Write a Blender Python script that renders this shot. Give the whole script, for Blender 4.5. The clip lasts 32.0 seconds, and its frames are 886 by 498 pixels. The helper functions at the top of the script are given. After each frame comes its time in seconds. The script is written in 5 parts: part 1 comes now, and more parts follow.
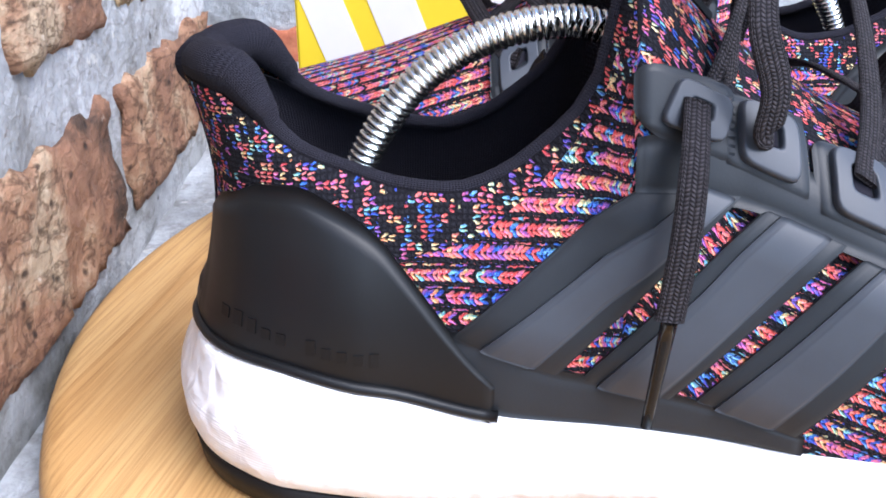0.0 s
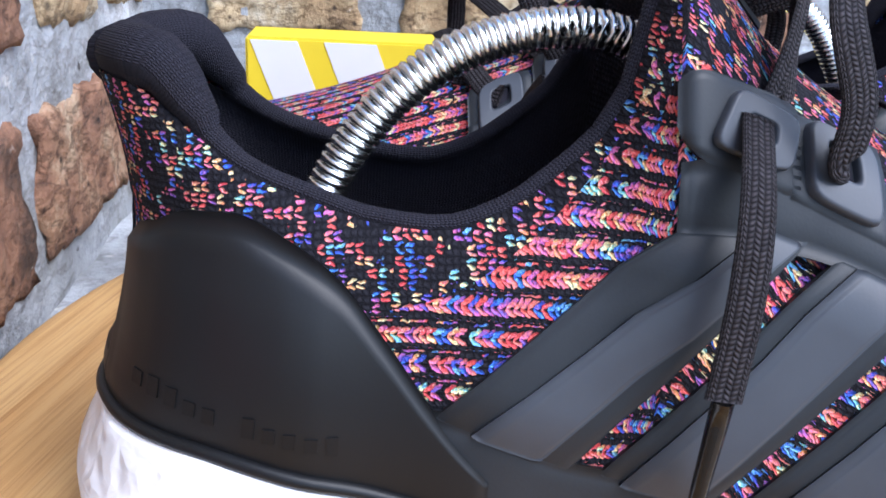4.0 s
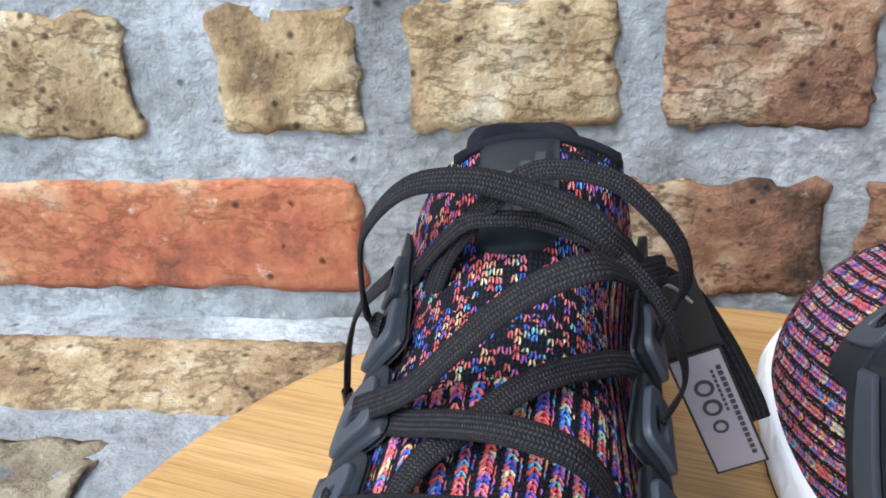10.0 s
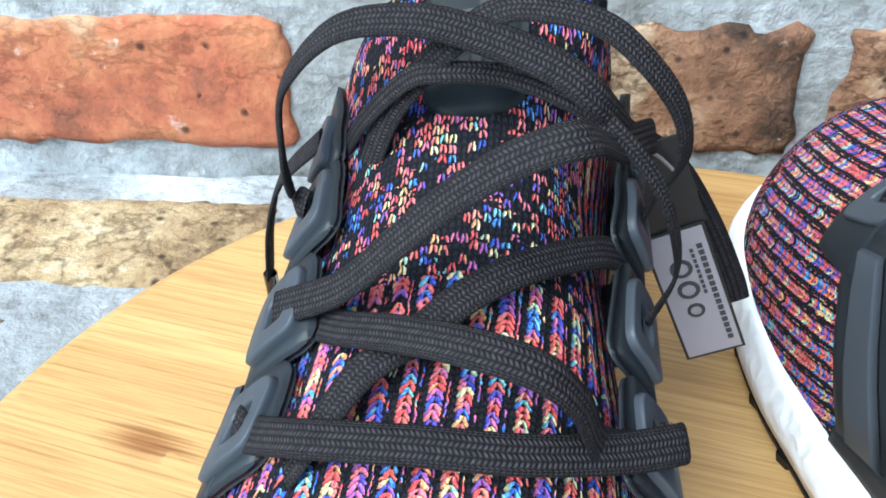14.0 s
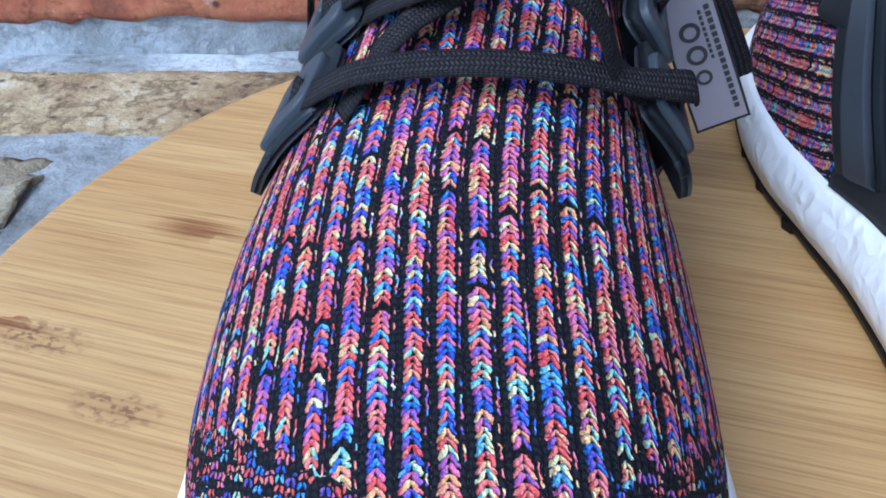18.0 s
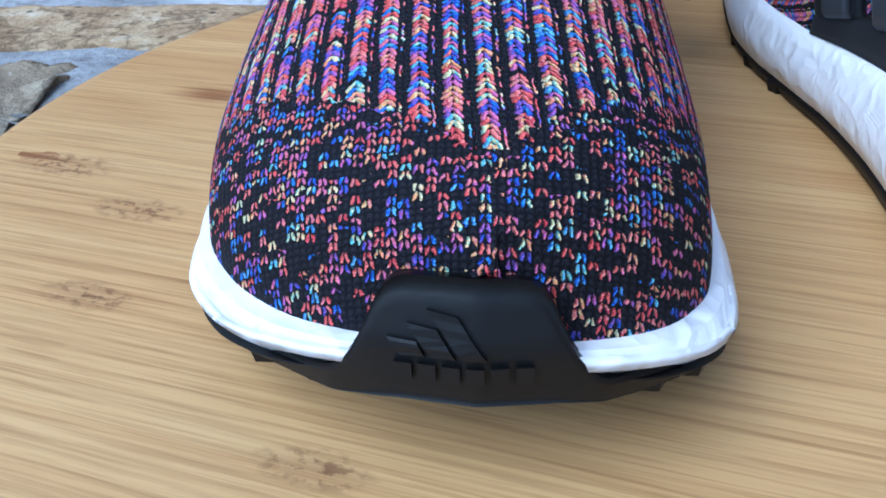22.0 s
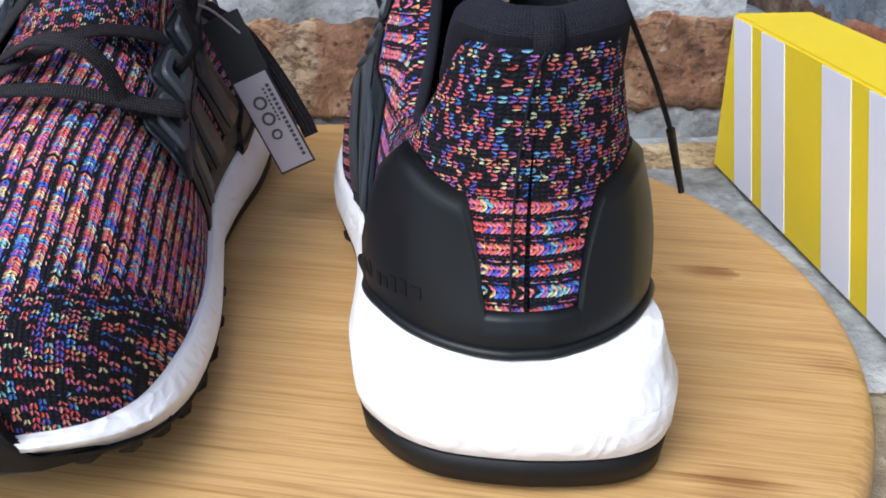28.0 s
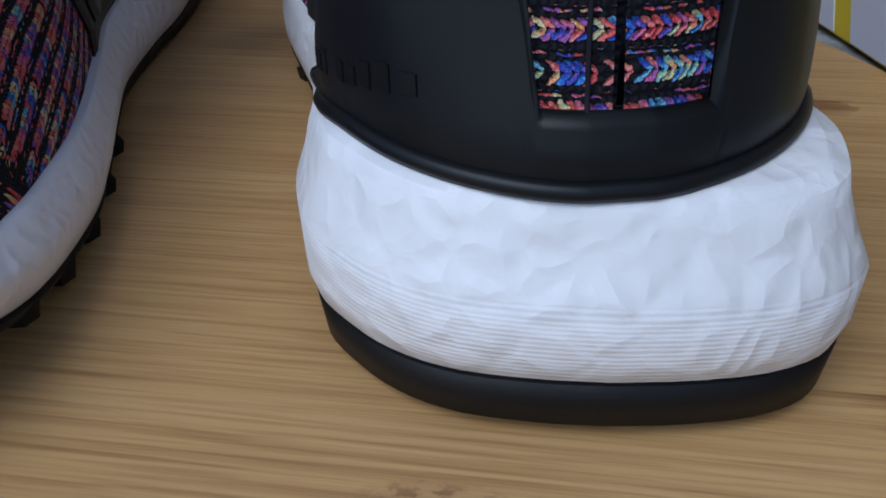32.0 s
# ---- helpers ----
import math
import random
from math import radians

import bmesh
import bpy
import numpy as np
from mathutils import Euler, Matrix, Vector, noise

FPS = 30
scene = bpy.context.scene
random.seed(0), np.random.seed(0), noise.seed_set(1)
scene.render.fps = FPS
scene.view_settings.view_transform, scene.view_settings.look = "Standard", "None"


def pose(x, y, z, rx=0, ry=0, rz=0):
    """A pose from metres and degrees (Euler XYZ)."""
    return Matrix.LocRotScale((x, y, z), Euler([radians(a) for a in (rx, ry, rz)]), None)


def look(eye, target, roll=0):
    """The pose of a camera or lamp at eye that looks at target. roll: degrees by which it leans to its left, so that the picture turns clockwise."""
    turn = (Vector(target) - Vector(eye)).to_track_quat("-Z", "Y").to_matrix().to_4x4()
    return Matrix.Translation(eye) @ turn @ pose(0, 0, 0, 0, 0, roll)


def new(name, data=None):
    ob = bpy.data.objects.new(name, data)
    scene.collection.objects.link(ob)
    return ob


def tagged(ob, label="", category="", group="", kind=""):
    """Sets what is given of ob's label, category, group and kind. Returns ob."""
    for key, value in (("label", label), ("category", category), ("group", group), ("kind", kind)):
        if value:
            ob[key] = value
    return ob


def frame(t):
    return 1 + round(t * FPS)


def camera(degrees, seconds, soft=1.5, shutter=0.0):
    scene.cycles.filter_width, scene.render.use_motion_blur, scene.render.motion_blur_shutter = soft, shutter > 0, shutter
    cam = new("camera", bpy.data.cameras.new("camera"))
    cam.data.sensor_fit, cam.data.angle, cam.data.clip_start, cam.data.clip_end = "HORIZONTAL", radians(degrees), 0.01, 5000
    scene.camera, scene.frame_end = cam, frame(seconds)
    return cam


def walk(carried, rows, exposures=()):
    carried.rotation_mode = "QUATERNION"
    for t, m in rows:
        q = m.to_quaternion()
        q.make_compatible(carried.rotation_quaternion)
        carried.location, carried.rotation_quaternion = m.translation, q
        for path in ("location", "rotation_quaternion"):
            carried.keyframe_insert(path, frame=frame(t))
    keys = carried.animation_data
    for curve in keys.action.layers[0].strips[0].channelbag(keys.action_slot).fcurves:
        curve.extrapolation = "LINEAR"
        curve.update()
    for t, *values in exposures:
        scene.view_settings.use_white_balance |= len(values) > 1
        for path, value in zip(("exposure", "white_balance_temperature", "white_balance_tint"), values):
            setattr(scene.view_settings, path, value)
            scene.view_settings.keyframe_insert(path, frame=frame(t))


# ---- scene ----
cam = camera(53.81, 32.0, 1.8)
PATH = [
    (0, (-0.1884, 0.1143, 0.1578), (-0.0084, 0.1062, 0.0709), 0.49),
    (0.5, (-0.2017, 0.1105, 0.1703), (-0.0202, 0.0915, 0.0888), 2.86),
    (1, (-0.1849, 0.1067, 0.1594), (-0.0051, 0.0856, 0.0743), 2.56),
    (1.5, (-0.1713, 0.1197, 0.1487), (0.0116, 0.1010, 0.0700), 3.68),
    (2, (-0.1448, 0.1189, 0.1298), (0.0411, 0.1004, 0.0582), 3.03),
    (2.5, (-0.1404, 0.1183, 0.1290), (0.0463, 0.0986, 0.0598), 2.88),
    (4.5, (-0.1503, 0.1200, 0.1403), (0.0356, 0.0983, 0.0696), 3.69),
    (5, (-0.1474, 0.1049, 0.1604), (0.0385, 0.0799, 0.0910), 3.51),
    (5.5, (-0.1496, 0.0947, 0.1691), (0.0372, 0.0697, 0.1023), 2.89),
    (6, (-0.1512, 0.0940, 0.1686), (0.0357, 0.0715, 0.1009), 2.16),
    (6.5, (-0.1538, 0.0957, 0.1693), (0.0332, 0.0721, 0.1024), 2.03),
    (7, (-0.1595, 0.0975, 0.1739), (0.0280, 0.0748, 0.1080), 1.56),
    (7.2, (-0.1595, 0.0975, 0.1739), (0.0280, 0.0748, 0.1080), 1.56),
    (7.5, (-0.1853, 0.0706, 0.1663), (0.0100, 0.0769, 0.1118), 0.03),
    (7.8, (-0.1734, -0.0401, 0.1849), (-0.0061, 0.0464, 0.1121), 0.04),
    (8, (-0.1411, -0.1046, 0.1892), (-0.0063, 0.0228, 0.1141), 0.05),
    (8.6, (0.0554, -0.2570, 0.2255), (0.0371, -0.0756, 0.1432), 0.00),
    (9, (0.0581, -0.2248, 0.1942), (0.0330, -0.0405, 0.1207), -1.47),
    (9.5, (0.0486, -0.2085, 0.1992), (0.0217, -0.0253, 0.1236), -1.13),
    (10, (0.0419, -0.1571, 0.2144), (0.0115, 0.0209, 0.1283), -3.82),
    (10.5, (0.0411, -0.1081, 0.2183), (0.0203, 0.0620, 0.1152), -3.37),
    (11, (0.0367, -0.0820, 0.2163), (0.0189, 0.0807, 0.1013), -3.50),
    (11.5, (0.0329, -0.0790, 0.2160), (0.0169, 0.0816, 0.0979), -2.81),
    (12, (0.0347, -0.0815, 0.2147), (0.0185, 0.0798, 0.0975), -2.81),
    (12.5, (0.0349, -0.0876, 0.2145), (0.0190, 0.0740, 0.0977), -2.36),
    (13, (0.0360, -0.1001, 0.2099), (0.0201, 0.0614, 0.0931), -2.22),
    (13.5, (0.0374, -0.1128, 0.2085), (0.0200, 0.0491, 0.0924), -2.46),
    (14, (0.0348, -0.1187, 0.1994), (0.0194, 0.0428, 0.0824), -1.51),
    (14.5, (0.0324, -0.1306, 0.1922), (0.0170, 0.0298, 0.0736), -1.62),
    (16.5, (0.0335, -0.1650, 0.1693), (0.0155, -0.0032, 0.0531), -3.43),
    (17, (0.0336, -0.1721, 0.1641), (0.0153, -0.0103, 0.0479), -3.38),
    (17.5, (0.0333, -0.1728, 0.1590), (0.0157, -0.0119, 0.0415), -3.17),
    (18, (0.0326, -0.1736, 0.1578), (0.0149, -0.0124, 0.0407), -2.91),
    (18.5, (0.0296, -0.1786, 0.1569), (0.0127, -0.0161, 0.0415), -2.38),
    (19, (0.0301, -0.1903, 0.1515), (0.0133, -0.0266, 0.0378), -2.13),
    (19.5, (0.0320, -0.2015, 0.1460), (0.0134, -0.0356, 0.0359), -2.71),
    (20, (0.0324, -0.2129, 0.1442), (0.0132, -0.0440, 0.0388), -2.98),
    (20.5, (0.0321, -0.2226, 0.1275), (0.0123, -0.0533, 0.0229), -2.87),
    (21, (0.0351, -0.2227, 0.1155), (0.0149, -0.0540, 0.0099), -2.93),
    (21.5, (0.0347, -0.2215, 0.1141), (0.0152, -0.0531, 0.0080), -2.61),
    (22, (0.0349, -0.2214, 0.1133), (0.0160, -0.0534, 0.0063), -2.44),
    (22.5, (0.0379, -0.2210, 0.1125), (0.0190, -0.0535, 0.0048), -2.63),
    (23, (0.0398, -0.2215, 0.1143), (0.0204, -0.0543, 0.0063), -2.84),
    (23.5, (0.0494, -0.2219, 0.1150), (0.0318, -0.0531, 0.0090), -2.76),
    (24, (0.0868, -0.2198, 0.1198), (0.0751, -0.0470, 0.0198), -2.62),
    (25, (0.1434, -0.2752, 0.1488), (0.1470, -0.0951, 0.0617), -1.74),
    (25.5, (0.1518, -0.2876, 0.1624), (0.1533, -0.1056, 0.0794), -1.57),
    (27.5, (0.1393, -0.2994, 0.1665), (0.1491, -0.1184, 0.0820), -0.35),
    (28, (0.1367, -0.2951, 0.1633), (0.1468, -0.1152, 0.0765), -0.43),
    (28.5, (0.1344, -0.2690, 0.1318), (0.1438, -0.0924, 0.0384), -0.87),
    (29, (0.1343, -0.2372, 0.1085), (0.1438, -0.0633, 0.0103), -1.64),
    (29.5, (0.1387, -0.2164, 0.0882), (0.1497, -0.0449, -0.0140), -1.92),
    (30, (0.1413, -0.2111, 0.0851), (0.1509, -0.0398, -0.0178), -1.76),
    (30.5, (0.1399, -0.2126, 0.0867), (0.1511, -0.0410, -0.0155), -1.24),
    (31, (0.1387, -0.2128, 0.0882), (0.1499, -0.0429, -0.0167), -1.01),
    (31.5, (0.1385, -0.2135, 0.0876), (0.1499, -0.0426, -0.0157), -1.06),
    (32, (0.1358, -0.2112, 0.0985), (0.1497, -0.0414, -0.0063), -1.10),
]
walk(cam, [(t, look(e, g, r)) for t, e, g, r in PATH], [(0, 1.6, 5900, 14), (2, 1.5, 5800, 12), (5, 1.4, 5700, 14), (7, 1.3, 6050, 14), (9, 1.25, 6050, 6), (11, 1.15, 6000, 4), (12, 1.25, 5950, 2), (13, 1.6, 5850, -3), (14.5, 1.6, 5750, -4), (17, 0.78, 4950, 4), (20, 0.8, 4950, 4), (22, 0.72, 4750, 3), (23, 0.75, 4750, 3), (24, 0.45, 5600, 8), (25, 1.08, 6050, 8), (28, 0.9, 6100, 8), (29, -0.3, 5850, 8), (30, -0.8, 5400, 8), (31, -0.5, 5450, 8), (32, -0.4, 5400, 8)])


# ---- light ----
def set_world():
    w = bpy.data.worlds.new("sky")
    scene.world = w
    w.use_nodes = True
    nt = w.node_tree
    sky = nt.nodes.new("ShaderNodeTexSky")
    sky.sky_type, sky.sun_disc = "NISHITA", False
    sky.sun_elevation, sky.sun_rotation = radians(50), radians(223)
    bg = nt.nodes["Background"]
    bg.inputs["Strength"].default_value = 0.15
    nt.links.new(sky.outputs["Color"], bg.inputs["Color"])


set_world()
sun = new("sun", bpy.data.lights.new("sun", "SUN"))
sun.data.energy, sun.data.angle, sun.data.color = 2.1, radians(48), (1.0, 0.97, 0.93)
sun.matrix_world = look((-0.85, -0.90, 1.45), (0, 0, 0))


# ---- helpers of the scene ----


import functools


def curve_fn(xs, ys):
    """Smooth monotone curve through the given knots."""
    xs, ys = np.array(xs, float), np.array(ys, float)
    d = np.diff(ys) / np.diff(xs)
    m = np.zeros(len(xs))
    m[0], m[-1] = d[0], d[-1]
    for i in range(1, len(xs) - 1):
        m[i] = 0 if d[i - 1] * d[i] <= 0 else 2 * d[i - 1] * d[i] / (d[i - 1] + d[i])

    def f(x):
        x = min(max(x, xs[0]), xs[-1])
        i = min(int(np.searchsorted(xs, x, side="right")) - 1, len(xs) - 2)
        i = max(i, 0)
        h = xs[i + 1] - xs[i]
        t = (x - xs[i]) / h
        return float((2 * t**3 - 3 * t**2 + 1) * ys[i] + (t**3 - 2 * t**2 + t) * h * m[i] + (3 * t**2 - 2 * t**3) * ys[i + 1] + (t**3 - t**2) * h * m[i + 1])
    return f


def mesh_of(verts, faces, smooth=True):
    me = bpy.data.meshes.new("mesh")
    me.from_pydata([tuple(v) for v in verts], [], faces)
    me.update()
    if smooth:
        me.polygons.foreach_set("use_smooth", [True] * len(me.polygons))
    return me


def part(name, me, material, parent=None, label=""):
    """One mesh object, under a thing or a part."""
    if isinstance(me, bmesh.types.BMesh):
        bm, me = me, bpy.data.meshes.new("mesh")
        bm.to_mesh(me)
        bm.free()
    ob = new(name, me)
    if material and not me.materials:
        me.materials.append(material)
    if parent:
        ob.parent = parent
    if label:
        ob["label"] = label
    return ob


def grid_faces(nu, nv, wrap_u=False, wrap_v=False):
    out = []
    for i in range(nu if wrap_u else nu - 1):
        for j in range(nv if wrap_v else nv - 1):
            a, b = i * nv + j, ((i + 1) % nu) * nv + j
            c, d = ((i + 1) % nu) * nv + (j + 1) % nv, i * nv + (j + 1) % nv
            out.append((a, b, c, d))
    return out


def material(name, color=(0.5, 0.5, 0.5), rough=0.6, metal=0.0):
    m = bpy.data.materials.new(name)
    m.use_nodes = True
    b = m.node_tree.nodes["Principled BSDF"]
    b.inputs["Base Color"].default_value = (*color, 1)
    b.inputs["Roughness"].default_value = rough
    b.inputs["Metallic"].default_value = metal
    return m


# ---- materials ----
def nodes_of(m):
    nt = m.node_tree
    return nt, nt.nodes["Principled BSDF"]


def math_node(nt, op, a, b=None, c=None, clamp=False):
    n = nt.nodes.new("ShaderNodeMath")
    n.operation, n.use_clamp = op, clamp
    for i, v in enumerate((a, b, c)):
        if v is None:
            continue
        if isinstance(v, (int, float)):
            n.inputs[i].default_value = v
        else:
            nt.links.new(v, n.inputs[i])
    return n.outputs[0]


def ramp(nt, fac, stops, constant=False):
    n = nt.nodes.new("ShaderNodeValToRGB")
    cr = n.color_ramp
    cr.interpolation = "CONSTANT" if constant else "LINEAR"
    while len(cr.elements) < len(stops):
        cr.elements.new(0.5)
    for e, (p, c) in zip(cr.elements, stops):
        e.position, e.color = p, (*c, 1)
    nt.links.new(fac, n.inputs[0])
    return n.outputs[0]


def mix(nt, fac, a, b, mode="MIX"):
    n = nt.nodes.new("ShaderNodeMix")
    n.data_type, n.blend_type = "RGBA", mode
    for sock, v in ((n.inputs[0], fac), (n.inputs[6], a), (n.inputs[7], b)):
        if isinstance(v, (int, float)):
            sock.default_value = v
        elif isinstance(v, tuple):
            sock.default_value = (*v, 1)
        else:
            nt.links.new(v, sock)
    return n.outputs[2]


def bump(nt, bsdf, height, strength, distance):
    n = nt.nodes.new("ShaderNodeBump")
    n.inputs["Strength"].default_value, n.inputs["Distance"].default_value = strength, distance
    nt.links.new(height, n.inputs["Height"])
    nt.links.new(n.outputs[0], bsdf.inputs["Normal"])
    return n


def coords(nt, which="Object"):
    return nt.nodes.new("ShaderNodeTexCoord").outputs[which]


def noise_tex(nt, vec, scale, detail=4, rough=0.6):
    n = nt.nodes.new("ShaderNodeTexNoise")
    n.inputs["Scale"].default_value, n.inputs["Detail"].default_value, n.inputs["Roughness"].default_value = scale, detail, rough
    nt.links.new(vec, n.inputs["Vector"])
    return n


def scaled(nt, vec, s):
    n = nt.nodes.new("ShaderNodeMapping")
    n.inputs["Scale"].default_value = s
    nt.links.new(vec, n.inputs["Vector"])
    return n.outputs[0]


YARN = [(0, (0.60, 0.05, 0.08)), (0.05, (0.80, 0.13, 0.12)), (0.17, (0.86, 0.25, 0.22)), (0.26, (0.78, 0.20, 0.36)), (0.33, (0.50, 0.12, 0.38)), (0.39, (0.27, 0.14, 0.54)), (0.46, (0.05, 0.08, 0.50)), (0.54, (0.06, 0.20, 0.68)), (0.62, (0.22, 0.48, 0.78)), (0.69, (0.20, 0.60, 0.60)), (0.75, (0.82, 0.74, 0.34)), (0.80, (0.88, 0.80, 0.52)), (0.84, (0.90, 0.46, 0.16)), (0.89, (0.88, 0.27, 0.15)), (0.94, (0.80, 0.42, 0.50)), (0.965, (0.82, 0.15, 0.14))]


def knit_material():
    """Space-dyed knit on a map in millimetres: x across the wales, y along them; 'rib' says where the ribs stand."""
    m = material("space_dyed_knit", (0.05, 0.05, 0.05), 0.85)
    nt, b = nodes_of(m)
    uv = nt.nodes.new("ShaderNodeUVMap")
    uv.uv_map = "knit"
    sep = nt.nodes.new("ShaderNodeSeparateXYZ")
    nt.links.new(uv.outputs[0], sep.inputs[0])

    def op(kind, a, c=None, clamp=False):
        return math_node(nt, kind, a, c, clamp=clamp)

    def white(x, y, z):
        comb = nt.nodes.new("ShaderNodeCombineXYZ")
        for k, q in enumerate((x, y, z)):
            if isinstance(q, (int, float)):
                comb.inputs[k].default_value = q
            else:
                nt.links.new(q, comb.inputs[k])
        wn = nt.nodes.new("ShaderNodeTexWhiteNoise")
        nt.links.new(comb.outputs[0], wn.inputs[0])
        return wn.outputs[0]
    wob = noise_tex(nt, uv.outputs[0], 0.22, 2)
    jit = noise_tex(nt, uv.outputs[0], 0.8, 2)
    sj = nt.nodes.new("ShaderNodeSeparateColor")
    nt.links.new(jit.outputs[1], sj.inputs[0])
    x = op("ADD", sep.outputs[0], op("MULTIPLY", op("SUBTRACT", wob.outputs[0], 0.5), 1.0))
    x = op("ADD", x, op("MULTIPLY", op("SUBTRACT", sj.outputs[0], 0.5), 0.9))
    y = op("ADD", sep.outputs[1], op("MULTIPLY", op("SUBTRACT", sj.outputs[1], 0.5), 1.6))
    att = nt.nodes.new("ShaderNodeAttribute")
    att.attribute_name = "rib"
    rib = att.outputs["Fac"]

    def stitches(pitch, fill, height, slope, lean, slim, length, seed, gate):
        """Mask, random id and relief of a lattice of V stitches: two plump legs each, a row nested in the next."""
        r = op("DIVIDE", x, pitch)
        col = op("FLOOR", r)
        g = op("DIVIDE", op("SUBTRACT", op("FRACT", r), 0.5), fill)
        side = op("MULTIPLY", op("ABSOLUTE", g), 2.0)
        leg = op("GREATER_THAN", g, 0.0)
        yy = op("SUBTRACT", op("ADD", op("DIVIDE", y, height), op("MULTIPLY", white(col, 0.0, seed + 4), 1.0)), op("MULTIPLY", side, slope))
        row, fy = op("FLOOR", yy), op("FRACT", yy)
        across = op("MULTIPLY", op("SUBTRACT", op("SUBTRACT", side, 0.5), op("MULTIPLY", op("SUBTRACT", fy, 0.5), lean)), 2.0)
        along = op("MULTIPLY", op("SUBTRACT", fy, 0.5), 2.0)
        d = op("ADD", op("MULTIPLY", op("MULTIPLY", across, across), slim), op("MULTIPLY", op("MULTIPLY", along, along), length))
        shown = op("GREATER_THAN", white(col, row, seed + 9), gate)
        mask = op("MULTIPLY", op("LESS_THAN", d, 1.0), shown)
        mask = op("MULTIPLY", mask, op("LESS_THAN", side, 1.0))
        relief = op("MULTIPLY", op("SUBTRACT", 1.0, d, clamp=True), mask)
        cid = op("ADD", white(col, row, seed), op("MULTIPLY", white(col, row, op("ADD", leg, seed + 20)), 0.22))
        return mask, cid, op("POWER", relief, 0.5)

    width = noise_tex(nt, scaled(nt, uv.outputs[0], (0.16, 0.07, 1)), 1.0, 2)
    wide = op("ADD", 0.25, op("MULTIPLY", width.outputs[0], 0.64))
    m1, c1, r1 = stitches(5.2, wide, 1.3, 1.15, 0.0, 0.85, 0.98, 0.0, 0.03)
    m2, c2, r2 = stitches(1.3, 0.75, 1.3, 0.3, 0.0, 0.9, 1.1, 3.0, 0.45)
    # thin dotted wale between the ribs
    fr = op("FRACT", op("ADD", op("DIVIDE", x, 5.2), 0.1))
    thin = op("LESS_THAN", fr, 0.14)
    m2 = op("MULTIPLY", m2, thin)
    patchy = noise_tex(nt, scaled(nt, uv.outputs[0], (0.22, 0.42, 1)), 1.0, 2)
    gate = op("SUBTRACT", 0.83, op("MULTIPLY", patchy.outputs[0], 0.85))
    m3, c3, r3 = stitches(1.95, 0.98, 1.85, 0.18, 0.34, 2.1, 1.45, 6.0, gate)
    isrib = op("GREATER_THAN", op("ADD", rib, op("MULTIPLY", op("SUBTRACT", wob.outputs[0], 0.5), 0.7)), 0.5)

    def pick(a, c):
        return op("ADD", op("MULTIPLY", a, isrib), op("MULTIPLY", c, op("SUBTRACT", 1.0, isrib)))
    mask = pick(op("MAXIMUM", m1, m2), m3)
    big = noise_tex(nt, scaled(nt, uv.outputs[0], (0.3, 0.09, 1)), 1.0, 2)
    ply = noise_tex(nt, uv.outputs[0], 2.0, 3, 0.75)
    cid = op("ADD", op("MULTIPLY", pick(c1, c3), 0.9), op("MULTIPLY", big.outputs[0], 0.8))
    cid = op("FRACT", op("ADD", cid, op("MULTIPLY", ply.outputs[0], 0.5)))
    yarn = ramp(nt, cid, YARN, True)
    strand = ramp(nt, noise_tex(nt, scaled(nt, uv.outputs[0], (1.6, 0.8, 1)), 3.6, 3, 0.65).outputs[0], [(0.32, (0.25, 0.24, 0.25)), (0.52, (0.88, 0.88, 0.88)), (0.70, (1.2, 1.2, 1.18))])
    yarn = mix(nt, 0.75, yarn, strand, "MULTIPLY")
    # black ground wales
    bx = op("ABSOLUTE", op("SINE", op("MULTIPLY", x, math.pi / 1.3)))
    by = op("ABSOLUTE", op("SINE", op("MULTIPLY", op("ADD", y, op("MULTIPLY", bx, 0.5)), math.pi / 1.35)))
    ground = op("MULTIPLY", bx, by)
    fuzz = noise_tex(nt, uv.outputs[0], 3.0, 3)
    base = mix(nt, op("MULTIPLY", ground, fuzz.outputs[0]), (0.003, 0.003, 0.005), (0.028, 0.027, 0.036))
    nt.links.new(mix(nt, mask, base, yarn), b.inputs["Base Color"])
    relief = pick(op("MAXIMUM", r1, op("MULTIPLY", r2, 0.4)), r3)
    h = op("ADD", op("ADD", relief, op("MULTIPLY", ground, 0.3)), op("MULTIPLY", fuzz.outputs[0], 0.3))
    bump(nt, b, h, 0.8, 0.0009)
    b.inputs["Specular IOR Level"].default_value = 0.15
    return m


